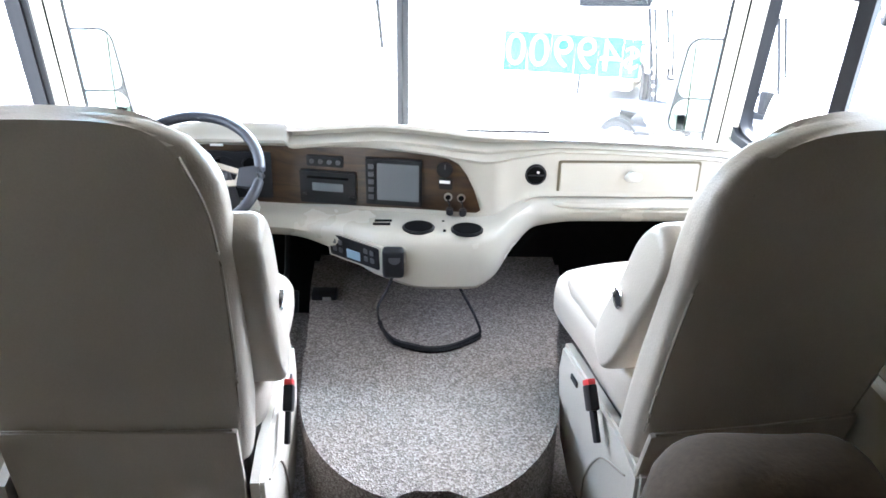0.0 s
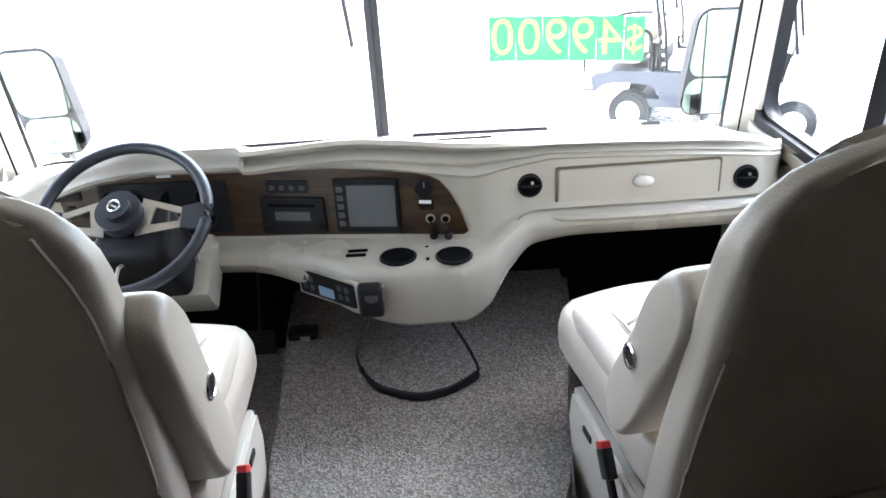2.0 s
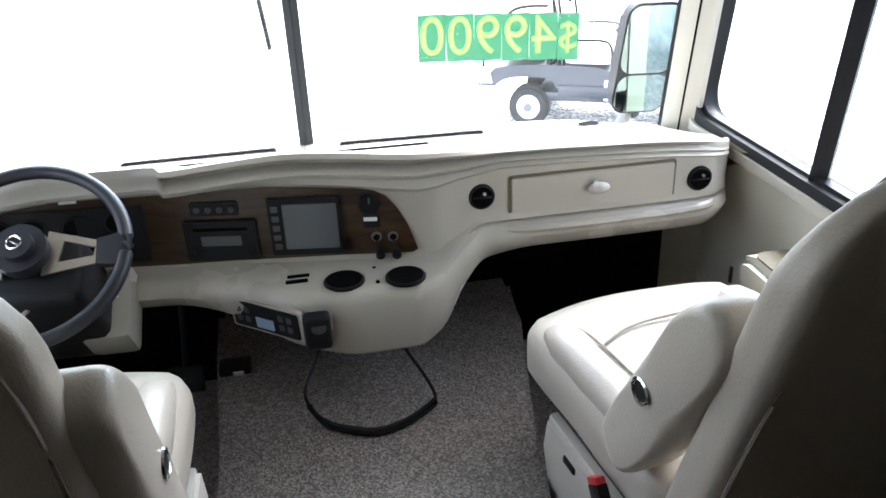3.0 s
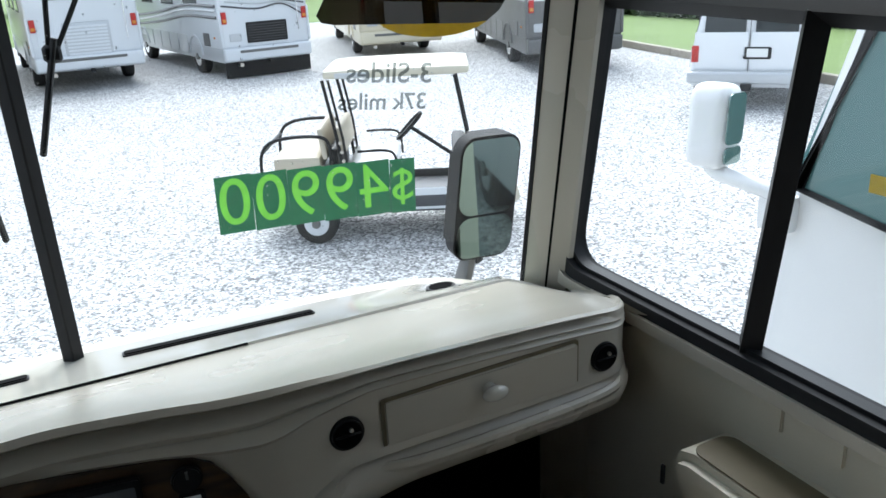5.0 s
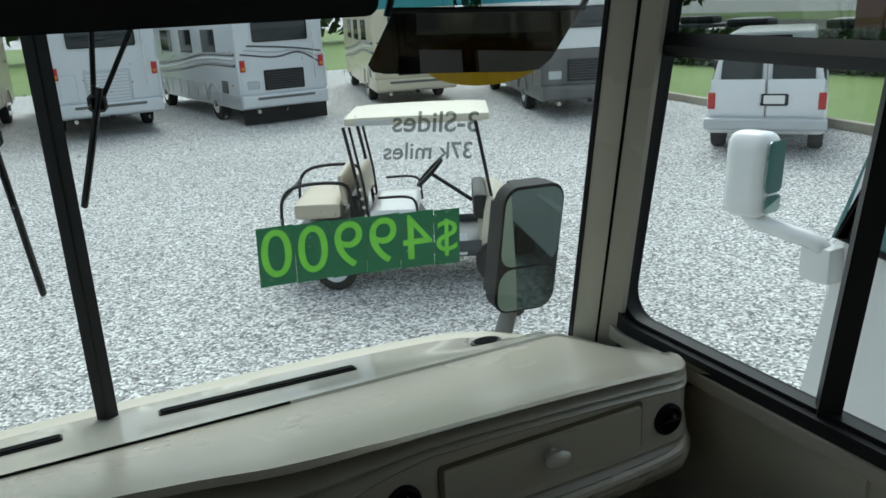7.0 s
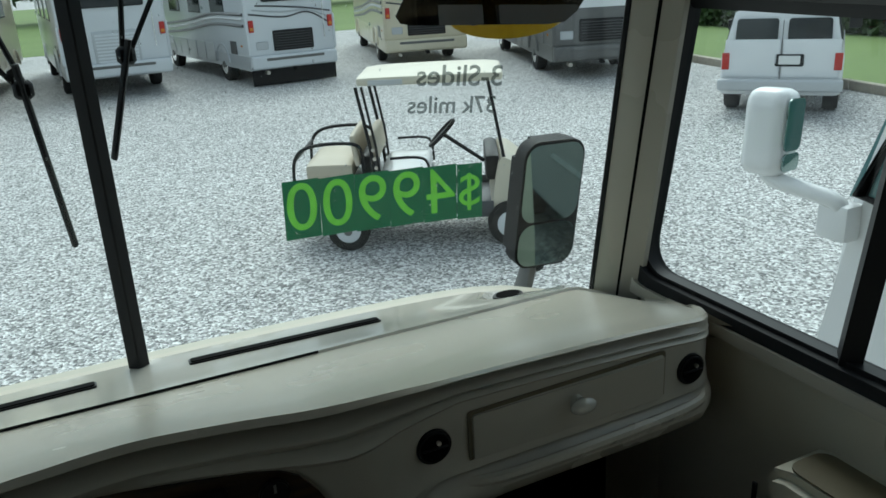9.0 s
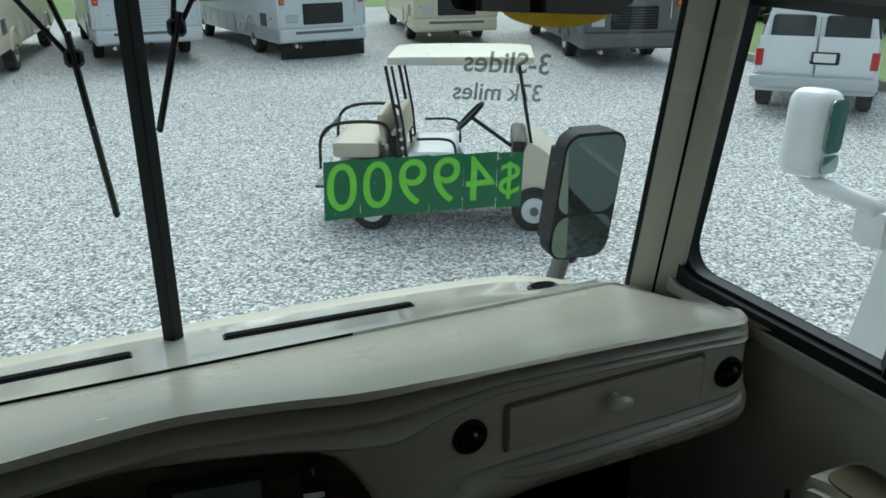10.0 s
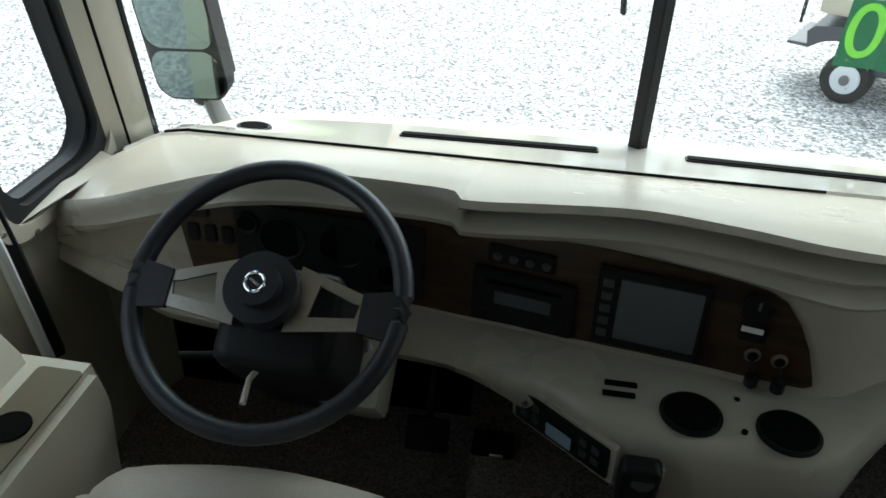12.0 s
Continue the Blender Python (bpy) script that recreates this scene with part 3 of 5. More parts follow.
wood = [(-0.90, 0.615), (-0.7, 0.612), (-0.45, 0.622), (-0.2, 0.634), (0.0, 0.638), (0.255, 0.640), (0.268, 0.648), (0.262, 0.67), (0.245, 0.72), (0.222, 0.765), (0.195, 0.80), (0.165, 0.815), (0.12, 0.823), (-0.1, 0.838), (-0.3, 0.846), (-0.45, 0.836), (-0.62, 0.835), (-0.8, 0.822), (-0.92, 0.78)]


def dense(poly, d=0.04):
    out = []
    for a, b in zip(poly, poly[1:] + poly[:1]):
        n = max(1, int(math.dist(a, b) / d))
        out += [(a[0] + (b[0] - a[0]) * i / n, a[1] + (b[1] - a[1]) * i / n) for i in range(n)]
    return out


bm = bmesh.new()
pl = dense(wood)
a = [bm.verts.new(on_face(u, v, 0, 0.007)) for u, v in pl]
b = [bm.verts.new(on_face(u, v, 0, 0.0)) for u, v in pl]
es = [bm.edges.new((a[i], a[(i + 1) % len(a)])) for i in range(len(a))]
bmesh.ops.triangle_fill(bm, edges=es, use_beauty=True)
for i in range(len(a)):
    bm.faces.new((a[i], a[(i + 1) % len(a)], b[(i + 1) % len(a)], b[i]))
wood_panel = part("wood_panel", bm, M_WOOD, dash, "dark burl wood panel", smooth=False)


def face_box(name, u0, v0, u1, v1, material, parent, depth=0.012, lift=0.007, r=0.006, label=""):
    y = min(face_y(u0), face_y(u1)) - lift
    ya, yb = face_y(u0) - lift, face_y(u1) - lift
    f = lambda u, v, w: Vector((u, ya + (yb - ya) * (u - u0) / (u1 - u0) - w + 0.002, v))
    return part(name, prism(rrect(u0, v0, u1, v1, r, 3), depth, f, bevel=min(0.003, depth / 3)), material, parent, label)


def face_knob(name, u, v, r, h, material, parent, lift=0.007, label=""):
    return part(name, cyl((u, face_y(u) - lift - h / 2, v), r, h, "Y", 20, bevel=min(0.003, h / 3)), material, parent, label)


nav = face_box("display_unit", -0.105, 0.650, 0.078, 0.808, M_BLACK, wood_panel, 0.016, label="black display unit with a blank grey screen")
face_box("screen", -0.068, 0.668, 0.068, 0.793, M_SCREEN, nav, 0.003, 0.022, 0.003, "blank grey screen")
for i in range(5):
    face_box("button", -0.097, 0.668 + i * 0.026, -0.079, 0.684 + i * 0.026, M_STRIPE, nav, 0.004, 0.022, 0.002)
radio = face_box("car_radio", -0.325, 0.640, -0.138, 0.752, M_BLACK, wood_panel, 0.016, label="black car radio with a grey display")
face_box("radio_display", -0.283, 0.684, -0.180, 0.712, M_SCREEN, radio, 0.003, 0.022, 0.003, "grey display strip")
face_box("slot", -0.300, 0.726, -0.162, 0.734, M_DARKHOLE, radio, 0.003, 0.022, 0.002)
for u in (-0.310, -0.153):
    face_knob("knob", u, 0.668, 0.008, 0.008, M_BLACK, radio, 0.022)
swp = face_box("switch_panel", -0.300, 0.765, -0.178, 0.803, M_BLACK, wood_panel, 0.010, label="black switch panel")
for i in range(4):
    face_knob("switch", -0.282 + i * 0.029, 0.784, 0.008, 0.009, M_STRIPE, swp, 0.016)
dial = face_knob("rotary_dial", 0.150, 0.783, 0.026, 0.014, M_BLACK, wood_panel, label="black rotary dial")
face_box("pointer", 0.147, 0.785, 0.153, 0.803, M_GREY, dial, 0.004, 0.020, 0.001)
lb = face_box("switch_block", 0.132, 0.715, 0.176, 0.752, M_BLACK, wood_panel, 0.008)
face_box("label_plate", 0.134, 0.736, 0.168, 0.746, M_LABEL, lb, 0.003, 0.015, 0.001, "small white label")
for u in (0.163, 0.205):
    so = face_knob("power_socket", u, 0.690, 0.014, 0.008, M_STEEL, wood_panel, label="round power socket with a hanging black cap")
    face_knob("socket_hole", u, 0.690, 0.009, 0.003, M_DARKHOLE, so, 0.014)
    part("cap", cyl((u + 0.006, face_y(u) - 0.022, 0.645), 0.012, 0.026, "Z", 14, bevel=0.004), M_BLACK, so, "hanging black rubber cap")
    part("cap_strap", tube([(u + 0.006, face_y(u) - 0.018, 0.655), (u + 0.004, face_y(u) - 0.020, 0.672), (u, face_y(u) - 0.014, 0.680)], 0.003, 6), M_BLACK, so)
# instrument cluster behind the wheel
clu = face_box("gauge_panel", -0.80, 0.640, -0.42, 0.800, M_BLACK, wood_panel, 0.006, label="black gauge cluster")
for u, v, r in ((-0.70, 0.735, 0.045), (-0.58, 0.735, 0.045), (-0.49, 0.755, 0.026), (-0.49, 0.685, 0.026), (-0.77, 0.76, 0.02)):
    gz = face_knob("gauge", u, v, r, 0.006, M_DARKHOLE, clu, 0.013)
    part("bezel", tube([(u + r * math.cos(k * math.tau / 24), face_y(u) - 0.020, v + r * math.sin(k * math.tau / 24)) for k in range(24)], 0.003, 5, True), M_BLACK, gz)
face_box("label_plate", -0.622, 0.812, -0.578, 0.823, M_LABEL, wood_panel, 0.003, 0.008, 0.001, "small white label")
face_box("indicator_strip", -0.69, 0.827, -0.50, 0.8305, M_GREY, wood_panel, 0.002, 0.008, 0.001)
for i in range(3):
    face_box("rocker_switch", -0.90 + i * 0.035, 0.70, -0.875 + i * 0.035, 0.74, M_BLACK, wood_panel, 0.008)
face_box("side_vent", -0.93, 0.755, -0.85, 0.80, M_BLACK, wood_panel, 0.008)

# cup holders, coin slots and screws on the console shelf
for cx, cy in ((0.068, 0.728), (0.222, 0.714)):
    c = part("cup_holder", cyl((cx, cy, 0.617), 0.052, 0.010, "Z", 32, bevel=0.003), M_BLACK, dash, "black round cup holder")
    # No real well: a flat near-black disc paints the shade of its depth.
    part("cup_shade", cyl((cx, cy, 0.6215), 0.045, 0.003, "Z", 30), M_DARKHOLE, c)
for k in range(2):
    part("coin_slot", box((-0.046 - 0.004 * k, 0.777 - 0.027 * k, 0.6195), (0.056, 0.013, 0.006), 0.002, 1), M_DARKHOLE, dash, "narrow black slot")
for x, y in ((0.148, 0.775), (0.150, 0.700)):
    part("screw", cyl((x, y, 0.619), 0.005, 0.005, "Z", 10), M_DARKHOLE, dash)
# tilted control panel on the console's slope
e1, e2 = Vector((-0.222, 0.800, 0.575)), Vector((-0.050, 0.672, 0.572))
dn = Vector((0.004, 0.010, -0.088))
nn = (e2 - e1).cross(dn).normalized()
nn = nn if nn.y < 0 else -nn
cpl = lambda u, v, w: e1 + (e2 - e1) * u + dn * v + nn * w
cp = part("control_panel", prism(rrect(-0.03, -0.03, 1.03, 1.03, 0.05, 3), 0.012, lambda u, v, w: cpl(u, v, w - 0.006)), M_DASH, dash, "tilted control panel")
cpb = part("panel_face", prism(rrect(0.02, 0.05, 0.98, 0.93, 0.04, 3), 0.004, lambda u, v, w: cpl(u, v, 0.006 + w)), M_BLACK, cp, "black panel with a small blue display")
part("lcd", prism(rrect(0.36, 0.46, 0.62, 0.82, 0.02, 2), 0.002, lambda u, v, w: cpl(u, v, 0.010 + w)), M_LCD, cp, "small pale blue display")
for u in (0.12, 0.24, 0.74, 0.86):
    for v in (0.3, 0.62):
        part("button", prism(rrect(u - 0.035, v - 0.1, u + 0.035, v + 0.1, 0.02, 2), 0.003, lambda a, b, w: cpl(a, b, 0.010 + w)), M_STRIPE, cp)
# glove drawer and round vents
dr = part("drawer", prism(rrect(0.524, 0.706, 0.976, 0.806, 0.006, 3), 0.010, lambda u, v, w: Vector((u, 0.834 - w, v)), bevel=0.003), M_DASH, dash, "beige glove drawer")
part("drawer_gap", ring(rrect(0.5165, 0.6985, 0.9835, 0.8135, 0.008, 3), rrect(0.5245, 0.7065, 0.9755, 0.8055, 0.006, 3), 0.003, lambda u, v, w: Vector((u, face_y(u) - 0.001 - w, v))), M_WELL, dr, "dark gap round the drawer")
kb = cyl((0.755, 0.822, 0.766), 0.016, 0.02, "Y", 16)
bmesh.ops.create_uvsphere(kb, u_segments=20, v_segments=12, radius=1, matrix=Matrix.Translation((0.757, 0.802, 0.766)) @ Matrix.Diagonal((0.030, 0.014, 0.017, 1)))
part("knob", kb, M_COWL, dr, "cream rounded pull knob")
for u in (0.445, 1.056):
    vz = 0.765 if u < 0.8 else 0.748
    fv = face_y(u) - (0.0 if u < 0.8 else 0.002)
    o = part("air_vent", cyl((u, fv - 0.001, vz), 0.035, 0.016, "Y", 28, bevel=0.004), M_BLACK, dash, "round black air vent")
    part("vent_ball", cyl((u, fv - 0.0085, vz), 0.028, 0.003, "Y", 24), M_DARKHOLE, o)
    part("vent_vane", box((u, fv - 0.011, vz), (0.05, 0.004, 0.004), 0.001, 1), M_BLACK, o)
    part("vent_tab", cyl((u + 0.006, fv - 0.013, vz + 0.011), 0.004, 0.006, "Y", 10), M_STEEL, o)
part("lower_ridge", tube(curve_pts([(0.50, 0.822, 0.668), (0.60, 0.803, 0.668), (0.85, 0.806, 0.668), (1.06, 0.824, 0.668), (1.12, 0.87, 0.668)]), 0.012, 8), M_DASH, dash)
# Added near-black sheet: paints the footwell's shade and stops light leaking in.
part("footwell_shade", box((0.0, 1.29, 0.36), (2.45, 0.02, 0.74), 0), M_DARKHOLE, dash, "near-black sheet added under the dashboard to stand in for footwell shade")

# steering wheel and column
HUB = Vector((-0.622, 0.637, 0.836))
tilt = Matrix.Translation(HUB) @ Matrix.Rotation(radians(-1), 4, "Z") @ Matrix.Rotation(radians(-53), 4, "X")
# local: the wheel lies in x-z, its front faces -y
sw = thing("steering_wheel", tilt, "black leather steering wheel with brushed steel spokes on a dark column", "steering wheel")
RR = 0.216
part("rim", tube([(RR * math.cos(k * math.tau / 64), 0.03, RR * math.sin(k * math.tau / 64)) for k in range(64)], 0.0165, 12, True), M_RIM, sw, "dark leather-wrapped rim")
hb = cyl((0, 0.012, 0), 0.058, 0.08, "Y", 36, bevel=0.022)
part("hub", hb, M_RIM, sw, "round dark hub pad")
part("emblem", tube([(0.015 * math.cos(k * math.tau / 24), -0.029, 0.015 * math.sin(k * math.tau / 24)) for k in range(24)], 0.0028, 6, True), M_CHROME, sw, "small chrome ring emblem")
part("emblem_bar", box((0, -0.029, 0), (0.022, 0.003, 0.005), 0.001, 1, Matrix.Rotation(radians(30), 4, "Y")), M_CHROME, sw)
for s in (-1, 1):
    outer = [(s * 0.040, -0.058), (s * 0.165, -0.040), (s * 0.165, 0.012), (s * 0.150, 0.018), (s * 0.05, 0.050)]
    inner = [(s * 0.075, -0.030), (s * 0.148, -0.022), (s * 0.152, 0.000), (s * 0.140, 0.002), (s * 0.085, 0.022)]
    part("spoke", ring(outer, inner, 0.006, lambda u, v, w: Vector((u, 0.022 + w, v))), M_STEEL, sw, "brushed steel spoke with a cut-out", smooth=False)
    part("spoke_grip", prism([(s * 0.155, -0.044), (s * 0.212, -0.052), (s * 0.216, 0.030), (s * 0.155, 0.018)], 0.018, lambda u, v, w: Vector((u, 0.018 + w, v)), bevel=0.005), M_RIM, sw)
part("column", box((0.02, 0.22, -0.03), (0.19, 0.36, 0.17), 0.03, 3), M_BLACK, sw, "black steering column shroud")
part("column_base", box((0.10, 0.33, -0.02), (0.12, 0.12, 0.20), 0.02, 2), M_DASH, sw, "beige lower column cover")
part("stalk", tube([(-0.05, 0.13, -0.06), (-0.10, 0.12, -0.09), (-0.15, 0.11, -0.10)], 0.006, 8), M_BLACK, sw)
part("tilt_lever", tube([(0.0, 0.10, -0.09), (-0.005, 0.06, -0.13), (-0.002, 0.05, -0.17)], 0.005, 8), M_SKIRT, sw, "pale tilt lever")
keys = thing("key_ring", pose(-0.505, 0.80, 0.635), "keys on a ring hanging from the ignition", "keys")
part("ignition", cyl((0, 0.01, 0.03), 0.013, 0.03, "Y", 16, bevel=0.003), M_STEEL, keys)
for k, a in enumerate((-12, 6, 20)):
    part("key", box((0, -0.012 - 0.004 * k, -0.02), (0.022, 0.003, 0.065), 0.002, 1, Matrix.Rotation(radians(a), 4, "Y")), M_STEEL if k else M_LABEL, keys)

# microphone of the two-way radio and its curly cord
mic = thing("radio_microphone", pose(-0.010, 0.640, 0.535), "black hand microphone hung on the console with its cord", "microphone")
part("shell", box((0, 0, 0.0), (0.068, 0.040, 0.105), 0.016, 3, Matrix.Rotation(radians(10), 4, "X")), M_BLACK, mic)
part("grille", cyl((0.004, -0.022, 0.022), 0.020, 0.006, "Y", 20, bevel=0.002), M_STRIPE, mic)
part("talk_key", box((0.033, 0, 0.022), (0.010, 0.018, 0.040), 0.003, 2), M_STEEL, mic)
path = curve_pts([(0.0, 0.005, -0.045), (-0.02, -0.01, -0.09), (-0.048, -0.055, -0.135), (-0.035, -0.035, -0.215), (0.0, -0.035, -0.262), (0.055, -0.068, -0.262), (0.116, -0.088, -0.262), (0.185, -0.072, -0.262), (0.25, -0.030, -0.260), (0.282, 0.004, -0.252), (0.262, 0.03, -0.20), (0.22, 0.06, -0.13), (0.185, 0.09, -0.065)], 13)
part("cord", tube(path, 0.0045, 8), M_RUBBER, mic, "black cord")
coil = []
for i in range(len(path) - 1):
    if 0.22 < i / len(path) < 0.72:
        d = (path[i + 1] - path[i]).normalized()
        u = d.cross(Vector((0, 0, 1))).normalized()
        for k in range(6):
            a = k / 6 * math.tau
            coil.append(path[i] + (path[i + 1] - path[i]) * k / 6 + 0.0085 * (math.cos(a) * u + math.sin(a) * Vector((0, 0, 1))))
part("coil", tube(coil, 0.0035, 5), M_RUBBER, mic, "coiled section of the cord")

# pedal box and floor fittings under the dash
pd = thing("brake_pedal", pose(-0.42, 0.98, 0.18), "black brake pedal in the dark footwell", "pedal")
part("pad", box((0, 0, 0.03), (0.10, 0.02, 0.08), 0.006, 2, Matrix.Rotation(radians(-30), 4, "X")), M_RUBBER, pd)
part("arm", tube([(0, 0.01, 0.03), (0, 0.10, 0.12), (0, 0.20, 0.32)], 0.010, 6), M_BLACK, pd)
jb = thing("junction_box", pose(-0.265, 0.93, 0.225), "small dark box on the carpet under the console", "box")
part("case", box((0, 0, 0.03), (0.09, 0.06, 0.06), 0.006, 2), M_BLACK, jb)
part("clip", box((0.01, -0.032, 0.04), (0.03, 0.006, 0.02), 0.002, 1), M_STEEL, jb)

# ---- captain chairs ----
def captain_chair(m, label, arm_side, recline, tall, back_x=0.0):
    """Local: faces +y, origin on the floor under the cushion's middle. arm_side: +1 where the armrest on view is."""
    ch = thing("captain_chair", m, label, "seat", "captain chairs")
    c = cushion(0.57, 0.60, 0.16, 0.06, 12, 0.022)
    for v in c.verts:
        v.co.y += 0.055 * (1 - (v.co.x / 0.285) ** 2) * max(0.0, v.co.y / 0.30) ** 2
    soften(c, amount=0.006, size=5, seed=arm_side)
    seat = part("seat", c, M_LEATH, ch, at=pose(0, 0.105, 0.512))
    for s in (-1, 1):
        part("piping", tube(curve_pts([(s * 0.165, -0.22, 0.092), (s * 0.175, 0.0, 0.100), (s * 0.185, 0.16, 0.096), (s * 0.20, 0.262, 0.060)]), 0.004, 6), M_LEATHS, seat)
    part("piping", tube(curve_pts([(-0.18, 0.10, 0.098), (-0.10, 0.135, 0.103), (0.0, 0.145, 0.104), (0.10, 0.135, 0.103), (0.18, 0.10, 0.098)]), 0.004, 6), M_LEATHS, seat)
    for s in (-1, 1):
        part("bolster", soften(cushion(0.09, 0.46, 0.07, 0.034, 6, 0.01), amount=0.006, size=9, seed=s), M_LEATH, seat, at=pose(s * 0.228, -0.01, 0.075))
    # back: wide at the shoulders, slab with a wrapped rear cover
    bk = bmesh.new()
    bmesh.ops.create_cube(bk, size=1)
    bmesh.ops.subdivide_edges(bk, edges=bk.edges, cuts=14, use_grid_fill=True)
    H = tall
    for v in bk.verts:
        x, y, z = v.co.x * 2, v.co.y * 2, v.co.z + 0.5
        w = 0.262 + 0.022 * math.sin(z * 2.6)
        top = max(0.0, (z - 0.80) / 0.20)
        w -= 0.045 * top ** 2.4
        th = 0.068 - 0.022 * z
        n = 4.5
        k = (abs(x) ** n + abs(y) ** n) ** (1 / n) or 1
        q = max(abs(x), abs(y)) / k
        v.co = Vector((x * q * w, y * q * th * (1 - 0.35 * top), z * H - 0.05 * top * (abs(x) ** 3)))
    soften(bk, amount=0.006, size=4, seed=3 + arm_side)
    back = part("backrest", bk, M_LEATH, ch, "cream leather backrest with a plain rear panel", at=pose(back_x, -0.225, 0.45, recline))
    part("rear_seam", tube([(x, -0.075 + 0.02 * abs(x), 0.115) for x in [i * 0.03 - 0.24 for i in range(17)]], 0.003, 5), M_LEATHS, back, "stitched seam")
    for s in (-1, 1):
        part("side_seam", tube(curve_pts([(s * 0.252, -0.048, 0.10), (s * 0.262, -0.044, 0.35), (s * 0.255, -0.040, 0.60), (s * 0.215, -0.035, 0.735)]), 0.0035, 5), M_LEATHS, back)
    part("rear_cover", box((0, -0.066, -0.14), (0.50, 0.016, 0.50), 0.007, 2), M_LEATH, back, "lower rear flap")
    for s in (-1, 1):
        # armrests folded up beside the back
        pr = [(0.070, -0.235), (0.098, -0.19), (0.095, 0.10), (0.075, 0.195), (0.040, 0.240), (-0.01, 0.238), (-0.050, 0.205), (-0.058, 0.10), (-0.052, -0.11), (-0.02, -0.23), (0.03, -0.252)]
        ar = pad(curve2([(u * 0.84, v) for u, v in pr]), 0.098, 0.030, lambda u, v, w: Vector((w, u, v)))
        soften(ar, amount=0.004, size=9, seed=s)
        arm = part("armrest", ar, M_LEATH, ch, "folded-up padded armrest", at=pose(s * 0.287, -0.225, 0.795, recline + 11))
        part("pivot_button", cyl((0, 0.040, -0.015), 0.022, 0.103, "X", 22, bevel=0.004), M_BLACK, arm, "dark round pivot button")
        part("button_ring", tube([(s * 0.052, 0.040 + 0.022 * math.cos(k * math.tau / 20), -0.015 + 0.022 * math.sin(k * math.tau / 20)) for k in range(20)], 0.003, 5, True), M_CHROME, arm)
        part("button_ring", tube([(-s * 0.052, 0.040 + 0.022 * math.cos(k * math.tau / 20), -0.015 + 0.022 * math.sin(k * math.tau / 20)) for k in range(20)], 0.003, 5, True), M_CHROME, arm)
    for s in (-1, 1):
        part("skirt_seam", tube(curve_pts([(s * 0.294, -0.24, 0.36), (s * 0.294, -0.10, 0.30), (s * 0.294, -0.02, 0.18), (s * 0.294, -0.01, 0.08)], 5), 0.003, 5), M_LEATHS, ch)
    poly = [(-0.30, 0.10), (-0.30, 0.40), (-0.20, 0.43), (0.24, 0.43), (0.26, 0.34), (0.20, 0.14), (0.10, 0.06), (-0.22, 0.06)]
    for s in (-1, 1):
        part("side_skirt", prism(poly, 0.03, lambda u, v, w: Vector((s * (0.262 + w), u, v)), bevel=0.01), M_SKIRT, ch, "cream plastic side skirt")
    part("pedestal", box((0, 0.0, 0.19), (0.40, 0.40, 0.38), 0.02, 2), M_GREY, ch, "dark seat pedestal")
    part("switch_pad", box((arm_side * 0.294, 0.12, 0.385), (0.006, 0.05, 0.018), 0.002, 1), M_BLACK, ch)
    bx = arm_side * 0.318
    # buckle on a stalk that leans forward out of the skirt
    lean_m = Matrix.Translation((bx, -0.045, 0.470)) @ Matrix.Rotation(radians(-38), 4, "X")
    part("buckle_strap", box((0, 0, -0.085), (0.012, 0.030, 0.09), 0.004, 2), M_RUBBER, ch, "black seat belt stalk", at=lean_m)
    bu = part("buckle", box((0, 0, -0.02), (0.024, 0.046, 0.065), 0.006, 2), M_BLACK, ch, "black seat belt buckle", at=lean_m)
    part("release", box((0, 0, 0.018), (0.021, 0.042, 0.016), 0.004, 2), M_RED, bu, "red release button")
    return ch


def curve2(pr, n=4):
    q = curve_pts([(u, v, 0) for u, v in pr] + [(pr[0][0], pr[0][1], 0)], n)[:-1]
    return [(p.x, p.y) for p in q]


captain_chair(pose(-0.565, 0.08, 0.0, 0, 0, 1), "cream leather captain chair with folded armrests behind the steering wheel", 1, 9, 0.80)
captain_chair(pose(0.805, 0.14, 0.0, 0, 0, 9), "cream leather captain chair with folded armrests beside the glove drawer", -1, 17, 0.85, -0.04)

# ---- side consoles ----
ar = thing("door_armrest", pose(0, 0, 0), "beige moulded wall armrest with a tan tray", "armrest")
pl = [(0.655, 0.57), (0.640, 0.602), (0.60, 0.615), (-0.30, 0.620), (-0.30, 0.40), (0.50, 0.42), (0.62, 0.50)]
part("moulding", prism(pl, 0.15, lambda u, v, w: Vector((1.237 - w, u, v)), bevel=0.02), M_WALL, ar)
part("tray", prism(rrect(0.012, -0.25, 0.120, 0.615, 0.03, 4), 0.004, lambda u, v, w: Vector((1.095 + u, v, 0.6175 + w))), M_WELL, ar, "tan lined tray")
# Flat near-black disc in place of a shaded cup recess.
part("recess_shade", cyl((1.158, 0.30, 0.623), 0.030, 0.004, "Z", 22), M_DARKHOLE, ar)
part("latch", box((1.085, 0.665, 0.535), (0.008, 0.012, 0.05), 0.003, 1), M_BLACK, ar)
for i in range(5):
    tagged(part("wall_inset", prism(rrect(0.50 - i * 0.14, 0.675, 0.61 - i * 0.14, 0.745, 0.012, 3), 0.006, lambda u, v, w: Vector((1.236 - w, u, v)), bevel=0.003), M_WALL), "small raised square on the wall panel", "wall panel", kind="structure")
al = thing("driver_console", pose(0, 0, 0), "beige side console with a brown lined cup tray", "console")
pl = [(0.655, 0.55), (0.635, 0.632), (-0.20, 0.630), (-0.20, 0.10), (0.60, 0.10)]
part("moulding", prism(pl, 0.305, lambda u, v, w: Vector((-1.237 + w, u, v)), bevel=0.015), M_WALL, al)
